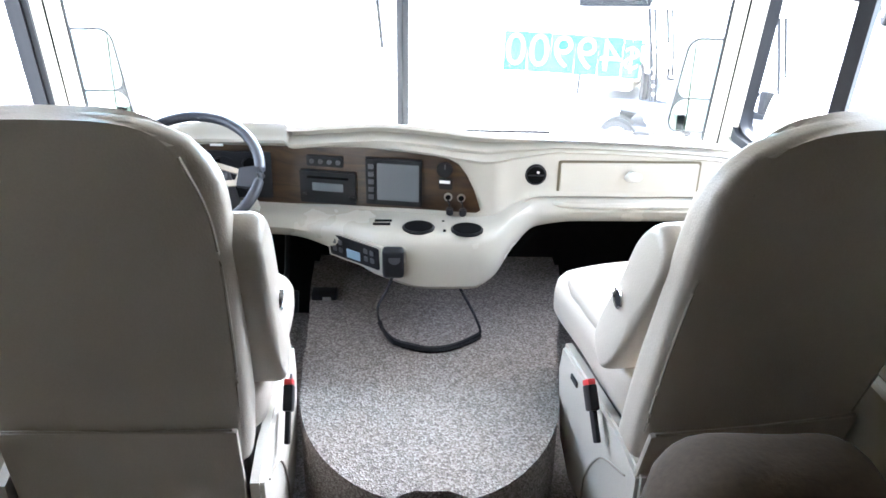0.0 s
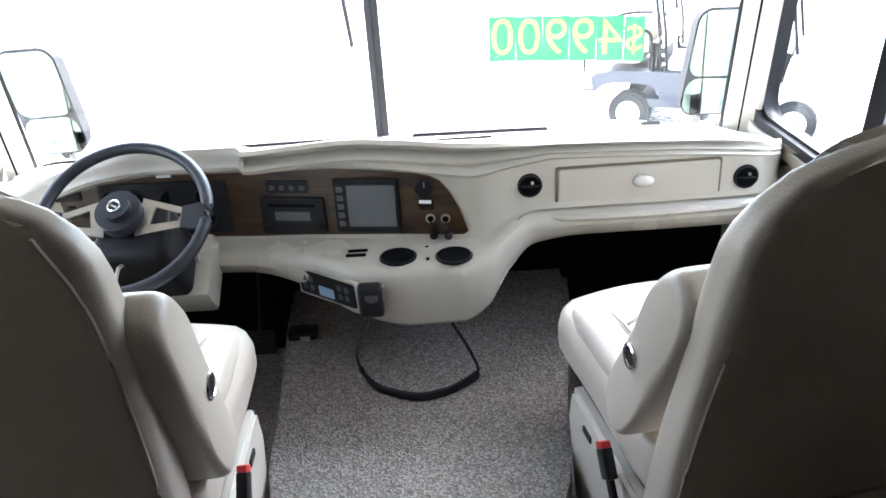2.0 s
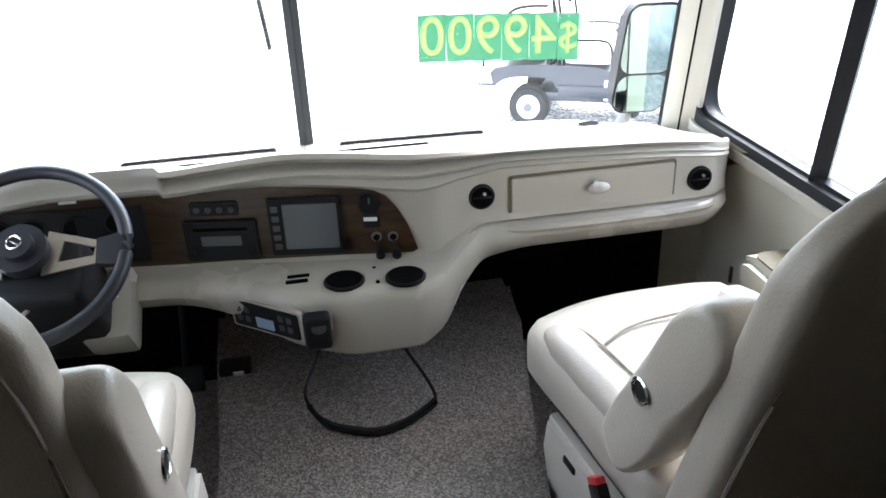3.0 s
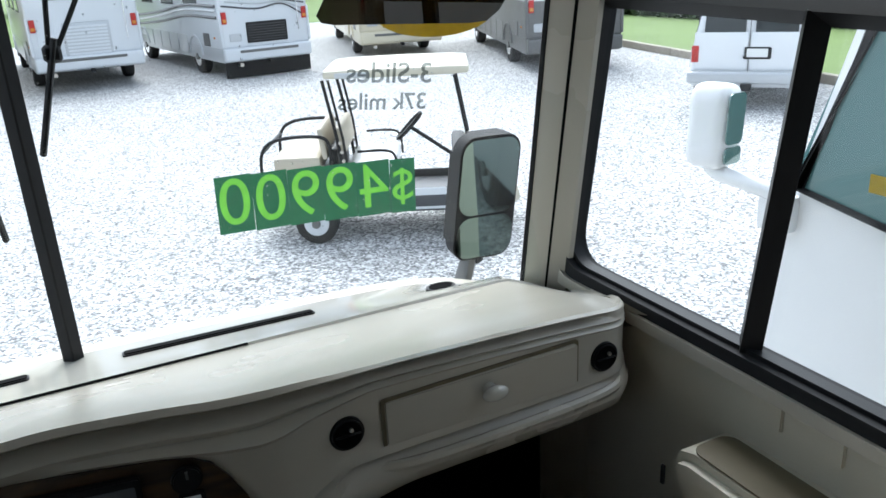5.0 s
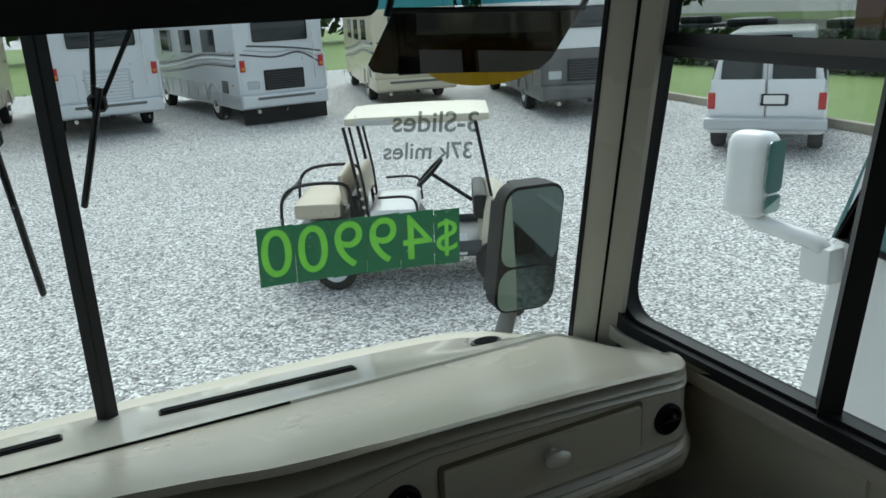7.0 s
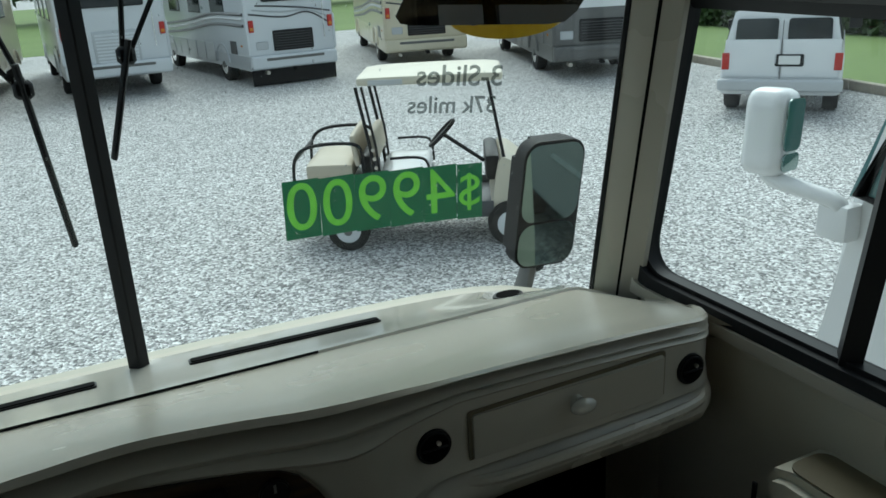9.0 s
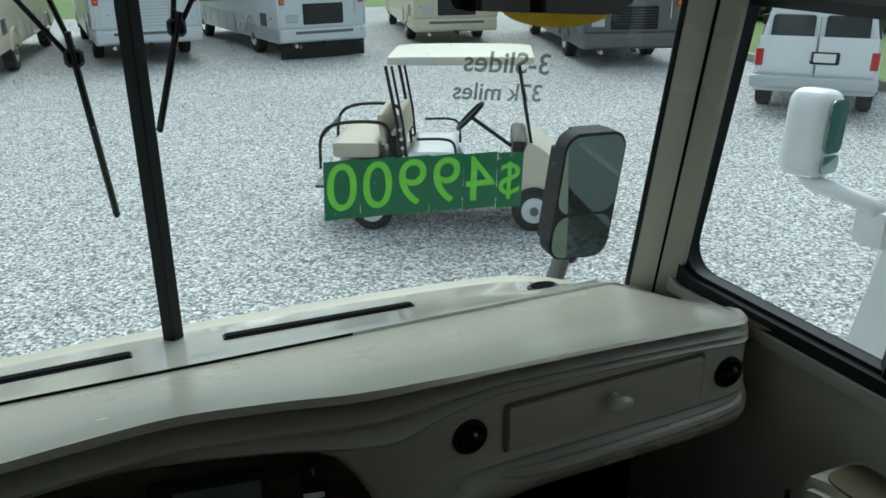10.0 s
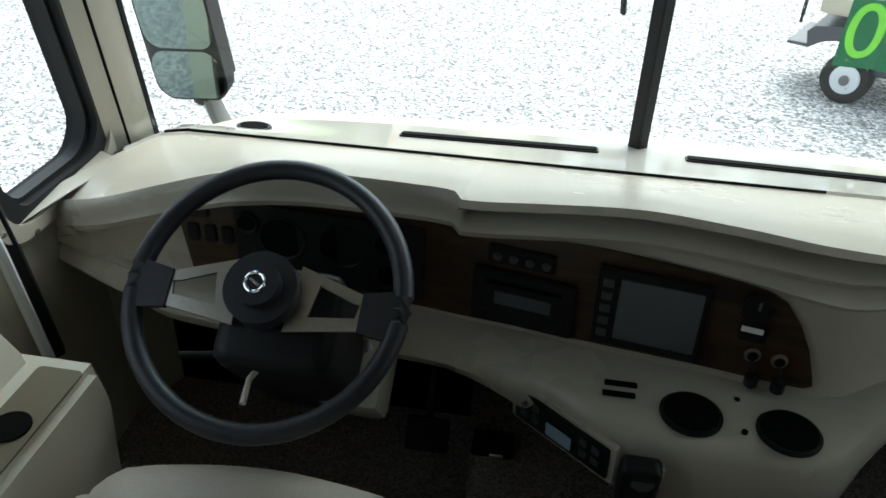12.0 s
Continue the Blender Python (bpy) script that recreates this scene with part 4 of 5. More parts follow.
part("tray", prism(rrect(-1.025, 0.30, -0.943, 0.610, 0.010, 3), 0.004, lambda u, v, w: Vector((u, v, 0.632 + w))), M_WELL, al, "brown lined tray")
# Shade of the cup recess, painted as a flat near-black disc.
part("recess_shade", cyl((-0.984, 0.47, 0.637), 0.032, 0.006, "Z", 24), M_DARKHOLE, al, "near-black disc painting the shade of a cup recess")
part("pad", prism([(-1.236, 0.83), (-1.19, 0.83), (-1.165, 0.80), (-1.060, 0.655), (-1.045, 0.60), (-1.236, 0.60)], 0.82, lambda u, v, w: Vector((u, 0.615 - w, v)), bevel=0.01), M_WALL, al, "padded upper moulding")
tagged(part("trim_door", tube([(-1.228, 0.70, 1.90), (-1.226, 0.765, 1.25), (-1.225, 0.805, 0.97), (-1.224, 0.85, 0.71), (-1.224, 0.89, 0.40)], 0.017, 6), M_RUBBER), "black rubber seal of the driver door", "door seal", kind="structure")
tagged(part("trim_edge", tube([(-1.216, 0.66, 1.90), (-1.214, 0.725, 1.25), (-1.213, 0.765, 0.97), (-1.212, 0.81, 0.71), (-1.211, 0.85, 0.40)], 0.012, 6), M_LSILVER), "bright metal edge strip of the driver door", "door trim", kind="structure")

# ---- sofa end behind the passenger chair ----
so = thing("sofa", pose(0, 0, 0), "brown suede sofa with a rounded arm behind the passenger chair", "sofa")
part("arm", soften(cushion(0.42, 0.30, 0.72, 0.12, 10, 0.02), amount=0.012, size=5), M_SUEDE, so, at=pose(0.665, -0.565, 0.385))
part("seat", soften(cushion(0.62, 1.5, 0.40, 0.08, 10, 0.02), amount=0.01, size=4), M_SUEDE, so, at=pose(0.86, -1.40, 0.21))
part("back", soften(cushion(0.22, 1.5, 0.50, 0.09, 10, 0.0), amount=0.012, size=4), M_SUEDE, so, at=pose(1.08, -1.40, 0.58))
fl = thing("floor_latch", pose(0.11, -0.20, 0.0), "small chrome latch on the carpet", "latch")
part("base", cyl((0, 0, 0.006), 0.028, 0.012, "Z", 20, bevel=0.003), M_STEEL, fl)
part("loop", tube([(0.016 * math.cos(k * math.tau / 16), 0, 0.024 + 0.016 * math.sin(k * math.tau / 16)) for k in range(16)], 0.005, 6, True), M_CHROME, fl)

# ---- visors ----
sv = thing("sun_shade", pose(0, 0, 0), "large black pull-down shade across the upper windshield", "sun shade")
part("panel", prism(rrect(-1.0, 1.588, 0.655, 2.02, 0.03, 4), 0.02, lambda u, v, w: Vector((u, 1.30 + w, v)), bevel=0.004), M_RUBBER, sv)
part("rail", tube([(-1.05, 1.32, 2.03), (0.68, 1.32, 2.03)], 0.024, 8), M_BLACK, sv)
vs = thing("smoked_visor", pose(0, 0, 0), "smoked see-through sun visor on black arms", "sun visor")
pl = [(0.622, 1.490), (0.632, 1.474), (0.66, 1.468), (1.00, 1.446), (1.045, 1.448), (1.08, 1.470), (1.168, 1.580), (0.688, 1.597)]
part("blade", prism(pl, 0.004, lambda u, v, w: Vector((u, 1.30 + w, v))), M_SMOKE, vs, "smoked acrylic blade", smooth=False)
part("edge_bar", tube([(0.680, 1.302, 1.597), (1.175, 1.302, 1.580)], 0.007, 6), M_BLACK, vs)
for a, b in (((0.672, 1.302, 1.585), (0.715, 1.30, 1.72)), ((1.165, 1.302, 1.577), (1.26, 1.30, 1.72))):
    part("arm", tube([a, b], 0.008, 6), M_BLACK, vs)
part("cross_bar", tube([(0.68, 1.30, 1.72), (1.19, 1.30, 1.72)], 0.010, 6), M_BLACK, vs)
part("hinge_pad", prism(rrect(0.74, 1.622, 1.02, 1.72, 0.045, 5), 0.03, lambda u, v, w: Vector((u, 1.29 + w, v)), bevel=0.006), M_BLACK, vs, "black hinge pad")
part("hanger", tube([(0.9, 1.30, 1.70), (0.9, 1.30, 2.05)], 0.015, 6), M_BLACK, vs)

# ---- outdoors ----
bm = bmesh.new()
bmesh.ops.create_grid(bm, x_segments=2, y_segments=2, size=1500)
tagged(part("ground", bm, M_GRAVEL, at=pose(0, 0, GROUND)), "pale grey gravel lot", "ground", kind="structure")
bm = bmesh.new()
bm.faces.new([bm.verts.new(p) for p in ((7.2, -30, GROUND + 0.006), (80, -30, GROUND + 0.006), (80, 120, GROUND + 0.006), (-60, 120, GROUND + 0.006), (-60, 38, GROUND + 0.006), (19.2, 38, GROUND + 0.006))])
tagged(part("lawn", bm, M_GRASS), "mown green lawn beyond the gravel", "lawn", kind="structure")
bm = bmesh.new()
bm.faces.new([bm.verts.new(p) for p in ((26.5, 12, GROUND + 0.012), (60, 20, GROUND + 0.012), (60, 60, GROUND + 0.012), (26.5, 50, GROUND + 0.012))])
tagged(part("road", bm, M_ASPHALT), "grey asphalt road behind the hedge", "road", kind="structure")
kerb = thing("timber_kerb", pose(12.35, 0, GROUND, 0, 0, -10), "weathered timber kerb between gravel and lawn", "kerb", kind="structure")
rnd = random.Random(4)
for i in range(25):
    part("timber", box((rnd.uniform(-0.02, 0.02), -8 + i * 1.8, 0.09), (0.16, 1.77, 0.20), 0.015, 1), M_TIMBER, kerb)


def leaf_mass(name, boxes, n, size, material, label, category, seed):
    """A dense bush of many small leaves with an uneven outline."""
    r = random.Random(seed)
    vs, fs = [], []
    for _ in range(n):
        cx, cy, cz, sx, sy, sz = r.choice(boxes)
        while True:
            p = Vector((r.uniform(-1, 1), r.uniform(-1, 1), r.uniform(-1, 1)))
            if abs(p.x) ** 4 + abs(p.y) ** 4 + abs(p.z) ** 4 < 1:
                break
        c = Vector((cx + p.x * sx, cy + p.y * sy, cz + p.z * sz))
        a = Vector((r.uniform(-1, 1), r.uniform(-1, 1), r.uniform(-1, 1))).normalized() * size
        b = a.cross(Vector((r.uniform(-1, 1), r.uniform(-1, 1), r.uniform(-1, 1)))).normalized() * size * 0.6
        k = len(vs)
        vs += [c - a, c + b, c + a, c - b]
        fs.append((k, k + 1, k + 2, k + 3))
    me = bpy.data.meshes.new(name)
    me.from_pydata(vs, [], fs)
    me.materials.append(material)
    return tagged(new(name, me), label, category, kind="stuff")


leaf_mass("hedge", [(23.5, y, GROUND + 0.65, 0.7, 1.6, 0.75) for y in (17.5, 20, 22.5, 25, 27.5, 30, 32.5)], 9000, 0.14, M_HEDGE, "dense dark green clipped hedge along the road", "hedge", 2)
leaf_mass("far_woods", [(x, 70 + (x % 7), GROUND + 3 + (x * 3 % 5), 6, 3, 4.5) for x in range(-60, 70, 7)], 9000, 0.7, M_HEDGE, "dark tree line far behind the lot", "trees", 5)


def wheel(parent, x, y, r=0.42, w=0.26, hub=M_STEEL, axis="X", side=1):
    t = part("wheel", cyl((x, y, r), r, w, axis, 28, bevel=0.03), M_TYRE, parent, "black tyre")
    d = Vector((side * (w / 2 + 0.004), 0, 0)) if axis == "X" else Vector((0, side * (w / 2 + 0.004), 0))
    part("rim", cyl(Vector((x, y, r)) + d, r * 0.58, 0.03, axis, 20, bevel=0.01), hub, t, "bright wheel rim")
    part("hub_cap", cyl(Vector((x, y, r)) + d * 1.15, r * 0.2, 0.05, axis, 12), M_GREY, t)
    return t


def motorhome(m, label, paint, lower, W=2.45, L=9.0, H=2.9, rear_panel="grille", flap=True, swoosh=True, lettered=False, cap=None, b0=0.42, flap_z=0.225):
    """Local: the rear face looks along -y, origin on the ground at the rear middle."""
    mh = thing("motorhome", m, label, "motorhome", "parked motorhomes")
    part("body", box((0, L / 2, b0 + 0.32 + H / 2 - 0.16), (W, L, H - 0.32), 0.10, 3), paint, mh)
    if cap:
        part("upper_body", box((0, L / 2, b0 + 2.05), (W + 0.01, L + 0.01, 1.72), 0.08, 3), cap, mh, "white upper body")
    part("lower_body", box((0, L / 2 + 0.02, b0 + 0.22), (W - 0.02, L - 0.04, 0.46), 0.05, 2), lower, mh, "lower skirt panels")
    part("bumper", box((0, -0.03, b0 + 0.20), (W * 0.98, 0.18, 0.34), 0.06, 3), paint, mh, "moulded rear bumper")
    part("bumper_step", box((0, -0.125, b0 + 0.27), (W * 0.66, 0.02, 0.07), 0.01, 1), M_GREY, mh)
    for s in (-1, 1):
        lm = part("tail_lamp", box((s * (W / 2 - 0.13), -0.015, b0 + 1.12), (0.13, 0.06, 0.30), 0.02, 2), M_LAMP, mh, "red tail lamp")
        part("lens", box((s * (W / 2 - 0.13), -0.05, b0 + 1.05), (0.10, 0.02, 0.08), 0.01, 1), M_AMBER, lm)
        part("corner_moulding", box((s * (W / 2 - 0.02), 0.01, b0 + 0.85), (0.07, 0.07, 0.9), 0.03, 2), paint, mh)
    if rear_panel == "grille":
        gp = part("engine_grille", box((0.02, -0.012, b0 + 0.72), (1.12, 0.04, 0.52), 0.03, 2), M_BLACK, mh, "black engine grille")
        for i in range(7):
            part("slat", box((0.02, -0.036, b0 + 0.52 + i * 0.065), (1.04, 0.012, 0.018), 0.004, 1), M_STRIPE, gp)
        part("plate_recess", box((-0.85, -0.006, b0 + 0.62), (0.32, 0.02, 0.20), 0.02, 1), M_SILVER, mh)
    else:
        gp = part("engine_door", box((0.02, -0.010, b0 + 0.72), (1.10, 0.03, 0.85), 0.02, 2), M_SILVER, mh, "grey slatted engine door")
        for i in range(9):
            part("slat", box((0.02, -0.028, b0 + 0.40 + i * 0.08), (0.98, 0.010, 0.05), 0.004, 1), M_LSILVER, gp)
        part("side_hatch", box((-0.92, -0.006, b0 + 0.75), (0.40, 0.02, 0.66), 0.02, 1), paint, mh)
    part("rear_window", box((0, -0.006, b0 + 1.95), (W * 0.62, 0.03, 0.5), 0.06, 2), M_VGLASS, mh, "dark rear window")
    if flap:
        f = part("mud_flap", box((0, 0.05, flap_z), (W * 0.97, 0.02, 0.40), 0.006, 1), M_RUBBER, mh, "black rubber mud flap with pale lettering blocks" if lettered else "full-width black rubber mud flap")
        if lettered:
            for i in range(7):
                part("letter_bar", box((-0.72 + i * 0.24, 0.037, flap_z + 0.015), (0.13, 0.006, 0.12), 0.004, 1), M_LSILVER, f)
    for s in (-1, 1):
        for i, yy in enumerate((2.2, L - 1.4)):
            wheel(mh, s * (W / 2 - 0.16), yy, 0.46, 0.26, M_CHROME, "X", s)
            part("wheel_arch", tube([(s * (W / 2 + 0.004), yy + 0.56 * math.cos(a), 0.46 + 0.56 * math.sin(a)) for a in [radians(8 + 16.4 * k) for k in range(11)]], 0.03, 6), lower, mh)
        for k in range(5):
            part("compartment_door", box((s * (W / 2 + 0.004), 3.3 + k * 0.9, b0 + 0.34), (0.012, 0.82, 0.5), 0.005, 1), lower, mh)
        for k in range(3):
            wdw = part("side_window", box((s * (W / 2 + 0.004), 2.2 + k * 2.2, b0 + 1.75), (0.02, 1.2, 0.62), 0.008, 1), M_VGLASS, mh, "dark side window")
            part("window_trim", box((s * (W / 2 + 0.006), 2.2 + k * 2.2, b0 + 1.42), (0.022, 1.26, 0.03), 0.004, 1), M_BLACK, wdw)
        if swoosh:
            for k, (z, mm) in enumerate(((1.02, M_STRIPE), (1.18, M_SILVER), (1.30, M_STRIPE))):
                keysp = curve_pts([(s * (W / 2 + 0.003), L - 0.4, b0 + z - 0.35), (s * (W / 2 + 0.003), L * 0.6, b0 + z - 0.15), (s * (W / 2 + 0.003), L * 0.3, b0 + z + 0.10), (s * (W / 2 + 0.003), 0.15, b0 + z + 0.12)])
                part("stripe", tube(keysp, 0.045, 6), mm, mh, "dark curved stripe")
    if swoosh:
        for k in range(3):
            part("rear_stripe", tube(curve_pts([(-W / 2 + 0.1 + k * 0.1, 0.0, b0 + 1.42 + k * 0.10), (-0.2, -0.004, b0 + 1.30 + k * 0.13), (0.5, -0.004, b0 + 1.38 + k * 0.05), (W / 2 - 0.1, 0.0, b0 + 1.05 + k * 0.16)]), 0.024, 6), M_STRIPE if k != 1 else M_SILVER, mh, "dark curved stripe")
    for s in (-1, 1):
        part("marker_lamp", box((s * (W / 2 + 0.006), 0.5, b0 + 0.62), (0.014, 0.12, 0.05), 0.004, 1), M_AMBER, mh)
        part("side_vent", box((s * (W / 2 + 0.006), 1.15, b0 + 0.55), (0.016, 0.5, 0.34), 0.006, 1), M_STRIPE, mh, "dark side vent")
        part("awning", tube([(s * (W / 2 + 0.04), 1.6, b0 + H - 0.25), (s * (W / 2 + 0.04), L - 1.0, b0 + H - 0.25)], 0.055, 8), M_WHITE, mh, "rolled white awning")
    part("exhaust", cyl((-W / 2 + 0.42, -0.02, b0 - 0.06), 0.05, 0.22, "Y", 14), M_STEEL, mh)
    part("rear_light_bar", box((0, -0.012, b0 + H - 0.28), (0.5, 0.03, 0.06), 0.01, 1), M_LAMP, mh)
    part("hitch", box((0, -0.08, b0 - 0.02), (0.10, 0.24, 0.08), 0.01, 1), M_BLACK, mh)
    part("ladder", tube([(W / 2 - 0.35, -0.10, b0 + 0.7), (W / 2 - 0.35, -0.10, b0 + H - 0.1)], 0.015, 6), M_CHROME, mh)
    part("roof_unit", box((0, L * 0.4, b0 + H + 0.13), (0.7, 1.0, 0.26), 0.08, 2), M_WHITE, mh)
    return mh


motorhome(pose(5.62, 20.9, GROUND, 0, 0, 7), "silver motorhome with black engine grille and full mud flap", M_LSILVER, M_SILVER, W=2.46)
motorhome(pose(1.32, 21.7, GROUND, 0, 0, 3), "white motorhome with grey slatted engine door", M_LSILVER, M_SILVER, W=2.60, rear_panel="door", flap=False, swoosh=False, b0=0.52)
motorhome(pose(-3.30, 20.1, GROUND, 0, 0, -6), "cream motorhome with lettered black mud flap", M_CREAM, M_CREAM, W=2.62, rear_panel="door", lettered=True, swoosh=False, b0=0.58, flap_z=0.60)
motorhome(pose(9.8, 21.6, GROUND, 0, 0, -14), "cream motorhome with dark swooping stripes", M_CREAM, M_CREAM, W=2.46, flap=False)
motorhome(pose(11.8, 15.8, GROUND, 0, 0, -20), "dark grey and white motorhome", M_GREY, M_GREY, W=2.4, flap=False, swoosh=False, cap=M_WHITE)


def camper_van(m):
    """Local: rear face looks along -y, origin on the ground at the rear middle."""
    v = thing("passenger_van", m, "white passenger van with raised roof seen from behind", "van")
    W, L = 1.72, 4.9
    lo = box((0, L / 2, 0.72), (W, L, 0.72), 0.10, 3)
    part("lower_body", lo, M_WHITE, v)
    up = bmesh.new()
    sec = [(-W / 2 + 0.02, 1.0), (-W / 2 + 0.16, 1.72), (-W / 2 + 0.32, 1.80), (W / 2 - 0.32, 1.80), (W / 2 - 0.16, 1.72), (W / 2 - 0.02, 1.0)]
    prism(sec, L - 1.2, lambda a, b, w: Vector((a, 0.03 + w + (0.10 if b > 1.3 else 0) * (1 if w < 0.1 else -5), b)), up)
    part("upper_body", up, M_WHITE, v, smooth=False)
    part("raised_roof", box((0, 1.9, 1.90), (1.28, 2.9, 0.30), 0.12, 3), M_WHITE, v, "white raised roof")
    part("roof_light", box((0, 0.42, 1.96), (0.6, 0.04, 0.05), 0.01, 1), M_BLACK, v)
    for s in (-1, 1):
        d = part("rear_door", box((s * 0.41, -0.006, 0.98), (0.79, 0.03, 0.62), 0.02, 2), M_WHITE, v, "white rear door")
        part("rear_window", prism(rrect(s * 0.37 - 0.30, 1.22, s * 0.37 + 0.30, 1.62, 0.05, 4), 0.03, lambda a, b, w: Vector((a * (1 - 0.05 * (b - 1.2)), 0.045 + 0.10 * (b - 1.2) - w, b))), M_VGLASS, v, "dark rear window")
        part("tail_lamp", box((s * (W / 2 - 0.075), -0.01, 0.93), (0.11, 0.05, 0.28), 0.015, 2), M_LAMP, v, "red tail lamp")
        part("handle", box((s * 0.06, -0.03, 0.97), (0.05, 0.02, 0.14), 0.006, 1), M_SILVER, v)
        part("mirror", box((s * (W / 2 + 0.14), 3.5, 1.28), (0.20, 0.10, 0.20), 0.03, 2), M_BLACK, v)
        for k in range(3):
            part("side_window", prism(rrect(0.3 + k * 1.15, 1.24, 1.25 + k * 1.15, 1.62, 0.05, 4), 0.02, lambda a, b, w: Vector((s * (W / 2 + 0.006 + w - 0.02 - 0.19 * (b - 1.0)), a, b))), M_VGLASS, v, "dark side window")
        for yy in (0.95, 4.0):
            wheel(v, s * (W / 2 - 0.13), yy, 0.35, 0.22, M_STEEL, "X", s)
    part("gap", box((0, -0.022, 1.1), (0.012, 0.008, 1.0), 0), M_GREY, v)
    part("bumper", box((0, -0.09, 0.55), (W + 0.04, 0.22, 0.20), 0.05, 3), M_SILVER, v, "grey step bumper")
    pl = part("plate_recess", box((0.12, -0.03, 0.95), (0.40, 0.03, 0.20), 0.02, 1), M_BLACK, v)
    part("plate", box((0.12, -0.05, 0.955), (0.30, 0.012, 0.14), 0.01, 1), M_LABEL, pl, "white licence plate")
    part("hitch", box((0, -0.14, 0.40), (0.16, 0.20, 0.12), 0.02, 1), M_BLACK, v)
    return v


camper_van(pose(11.0, 9.65, GROUND, 0, 0, -51) @ Matrix.Diagonal((1.13, 0.9, 1.02, 1)))


def golf_cart(m):
    """Local: front along +x, near side at -y, origin on the ground under the middle of the wheelbase."""
    g = thing("golf_cart", m, "golf cart with cream roof, tan seats and dark body", "golf cart")
    for x in (-0.84, 0.84):
        for s in (-1, 1):
            wheel(g, x, s * 0.49, 0.225, 0.20, M_LSILVER, "Y", s)
    part("floor_pan", box((0.10, 0, 0.33), (1.75, 1.06, 0.10), 0.03, 2), M_CARTBODY, g)
    nose = bmesh.new()
    prism(curve2([(0.66, 0.36), (1.22, 0.34), (1.28, 0.45), (1.20, 0.60), (1.02, 0.74), (0.86, 0.86), (0.74, 0.84)], 3), 1.06, lambda a, b, w: Vector((a, w - 0.53, b)), nose, bevel=0.05)
    part("front_cowl", nose, M_CARTROOF, g, "cream front cowl")
    part("dash_panel", box((0.68, 0, 0.77), (0.15, 0.92, 0.26), 0.05, 2), M_BLACK, g, "dark dash panel")
    rear = bmesh.new()
    prism(curve2([(-1.25, 0.42), (-1.22, 0.62), (-0.5, 0.66), (0.02, 0.62), (0.0, 0.36), (-0.5, 0.40), (-0.62, 0.52), (-1.05, 0.52)], 3), 1.08, lambda a, b, w: Vector((a, w - 0.54, b)), rear, bevel=0.03)
    part("rear_body", rear, M_CARTBODY, g, "dark rear body")
    part("side_panel", box((0.25, -0.545, 0.42), (0.56, 0.02, 0.22), 0.01, 1), M_LSILVER, g)
    part("front_seat", cushion(0.50, 1.0, 0.14, 0.05, 6), M_WHITE, g, "pale front seat", at=pose(-0.22, 0, 0.73))
    part("front_backrest", cushion(0.09, 0.92, 0.28, 0.04, 6, 0), M_CARTSEAT, g, at=pose(-0.54, 0, 1.02, 0, -8))
    part("rear_backrest", cushion(0.07, 0.96, 0.32, 0.03, 6, 0), M_CARTSEAT, g, at=pose(-0.72, 0, 1.00, 0, -8))
    part("rear_seat", cushion(0.50, 0.98, 0.17, 0.05, 6), M_CARTSEAT, g, "tan rear seat", at=pose(-1.00, 0, 0.80))
    part("footrest", box((-1.36, 0, 0.40), (0.22, 0.8, 0.03), 0.01, 1), M_CARTBODY, g)
    for s in (-1, 1):
        part("rear_rail", tube(curve_pts([(-0.62, s * 0.50, 0.66), (-0.64, s * 0.50, 0.96), (-0.74, s * 0.50, 1.08), (-1.16, s * 0.50, 1.07), (-1.34, s * 0.50, 0.94), (-1.37, s * 0.50, 0.62)], 5), 0.018, 8), M_BLACK, g, "black tubular rail")
        part("hip_rail", tube(curve_pts([(0.04, s * 0.51, 0.66), (0.02, s * 0.51, 0.86), (-0.08, s * 0.51, 0.92), (-0.36, s * 0.51, 0.92)], 5), 0.014, 8), M_BLACK, g)
        part("front_post", tube([(0.80, s * 0.48, 0.86), (0.66, s * 0.48, 1.62)], 0.017, 8), M_BLACK, g, "black roof post")
        part("rear_post", tube(curve_pts([(-0.52, s * 0.49, 0.66), (-0.56, s * 0.49, 1.05), (-0.66, s * 0.48, 1.62)], 4), 0.018, 8), M_BLACK, g, "black roof post")
        part("rear_brace", tube([(-0.47, s * 0.49, 0.66), (-0.50, s * 0.49, 1.05), (-0.60, s * 0.48, 1.62)], 0.014, 8), M_BLACK, g)
    part("cross_bar", tube([(-1.34, -0.5, 0.94), (-1.34, 0.5, 0.94)], 0.018, 8), M_BLACK, g)
    rf = cushion(1.46, 1.08, 0.10, 0.045, 8, 0.03)
    part("roof", rf, M_CARTROOF, g, "cream moulded roof", at=pose(0.08, 0, 1.67))
    part("roof_plate", box((-0.35, -0.565, 1.665), (0.34, 0.012, 0.05), 0.004, 1), M_SILVER, g)
    sm = pose(0.17, -0.24, 1.10, 0, -44)
    part("steering_ring", tube([(0.175 * math.cos(k * math.tau / 24), 0.175 * math.sin(k * math.tau / 24), 0) for k in range(24)], 0.020, 6, True), M_BLACK, g, "black steering wheel", at=sm)
    part("steering_spoke", box((0, 0, -0.01), (0.33, 0.10, 0.03), 0.01, 1), M_BLACK, g, at=sm)
    part("steering_shaft", tube([(0.18, -0.24, 1.09), (0.60, -0.24, 0.80)], 0.02, 8), M_BLACK, g)
    for s in (-1, 1):
        for k in range(4):
            part("bracket", cyl((-0.50 - 0.01 * k, s * 0.505, 0.74 + 0.09 * k), 0.018, 0.012, "Y", 10), M_STEEL, g)
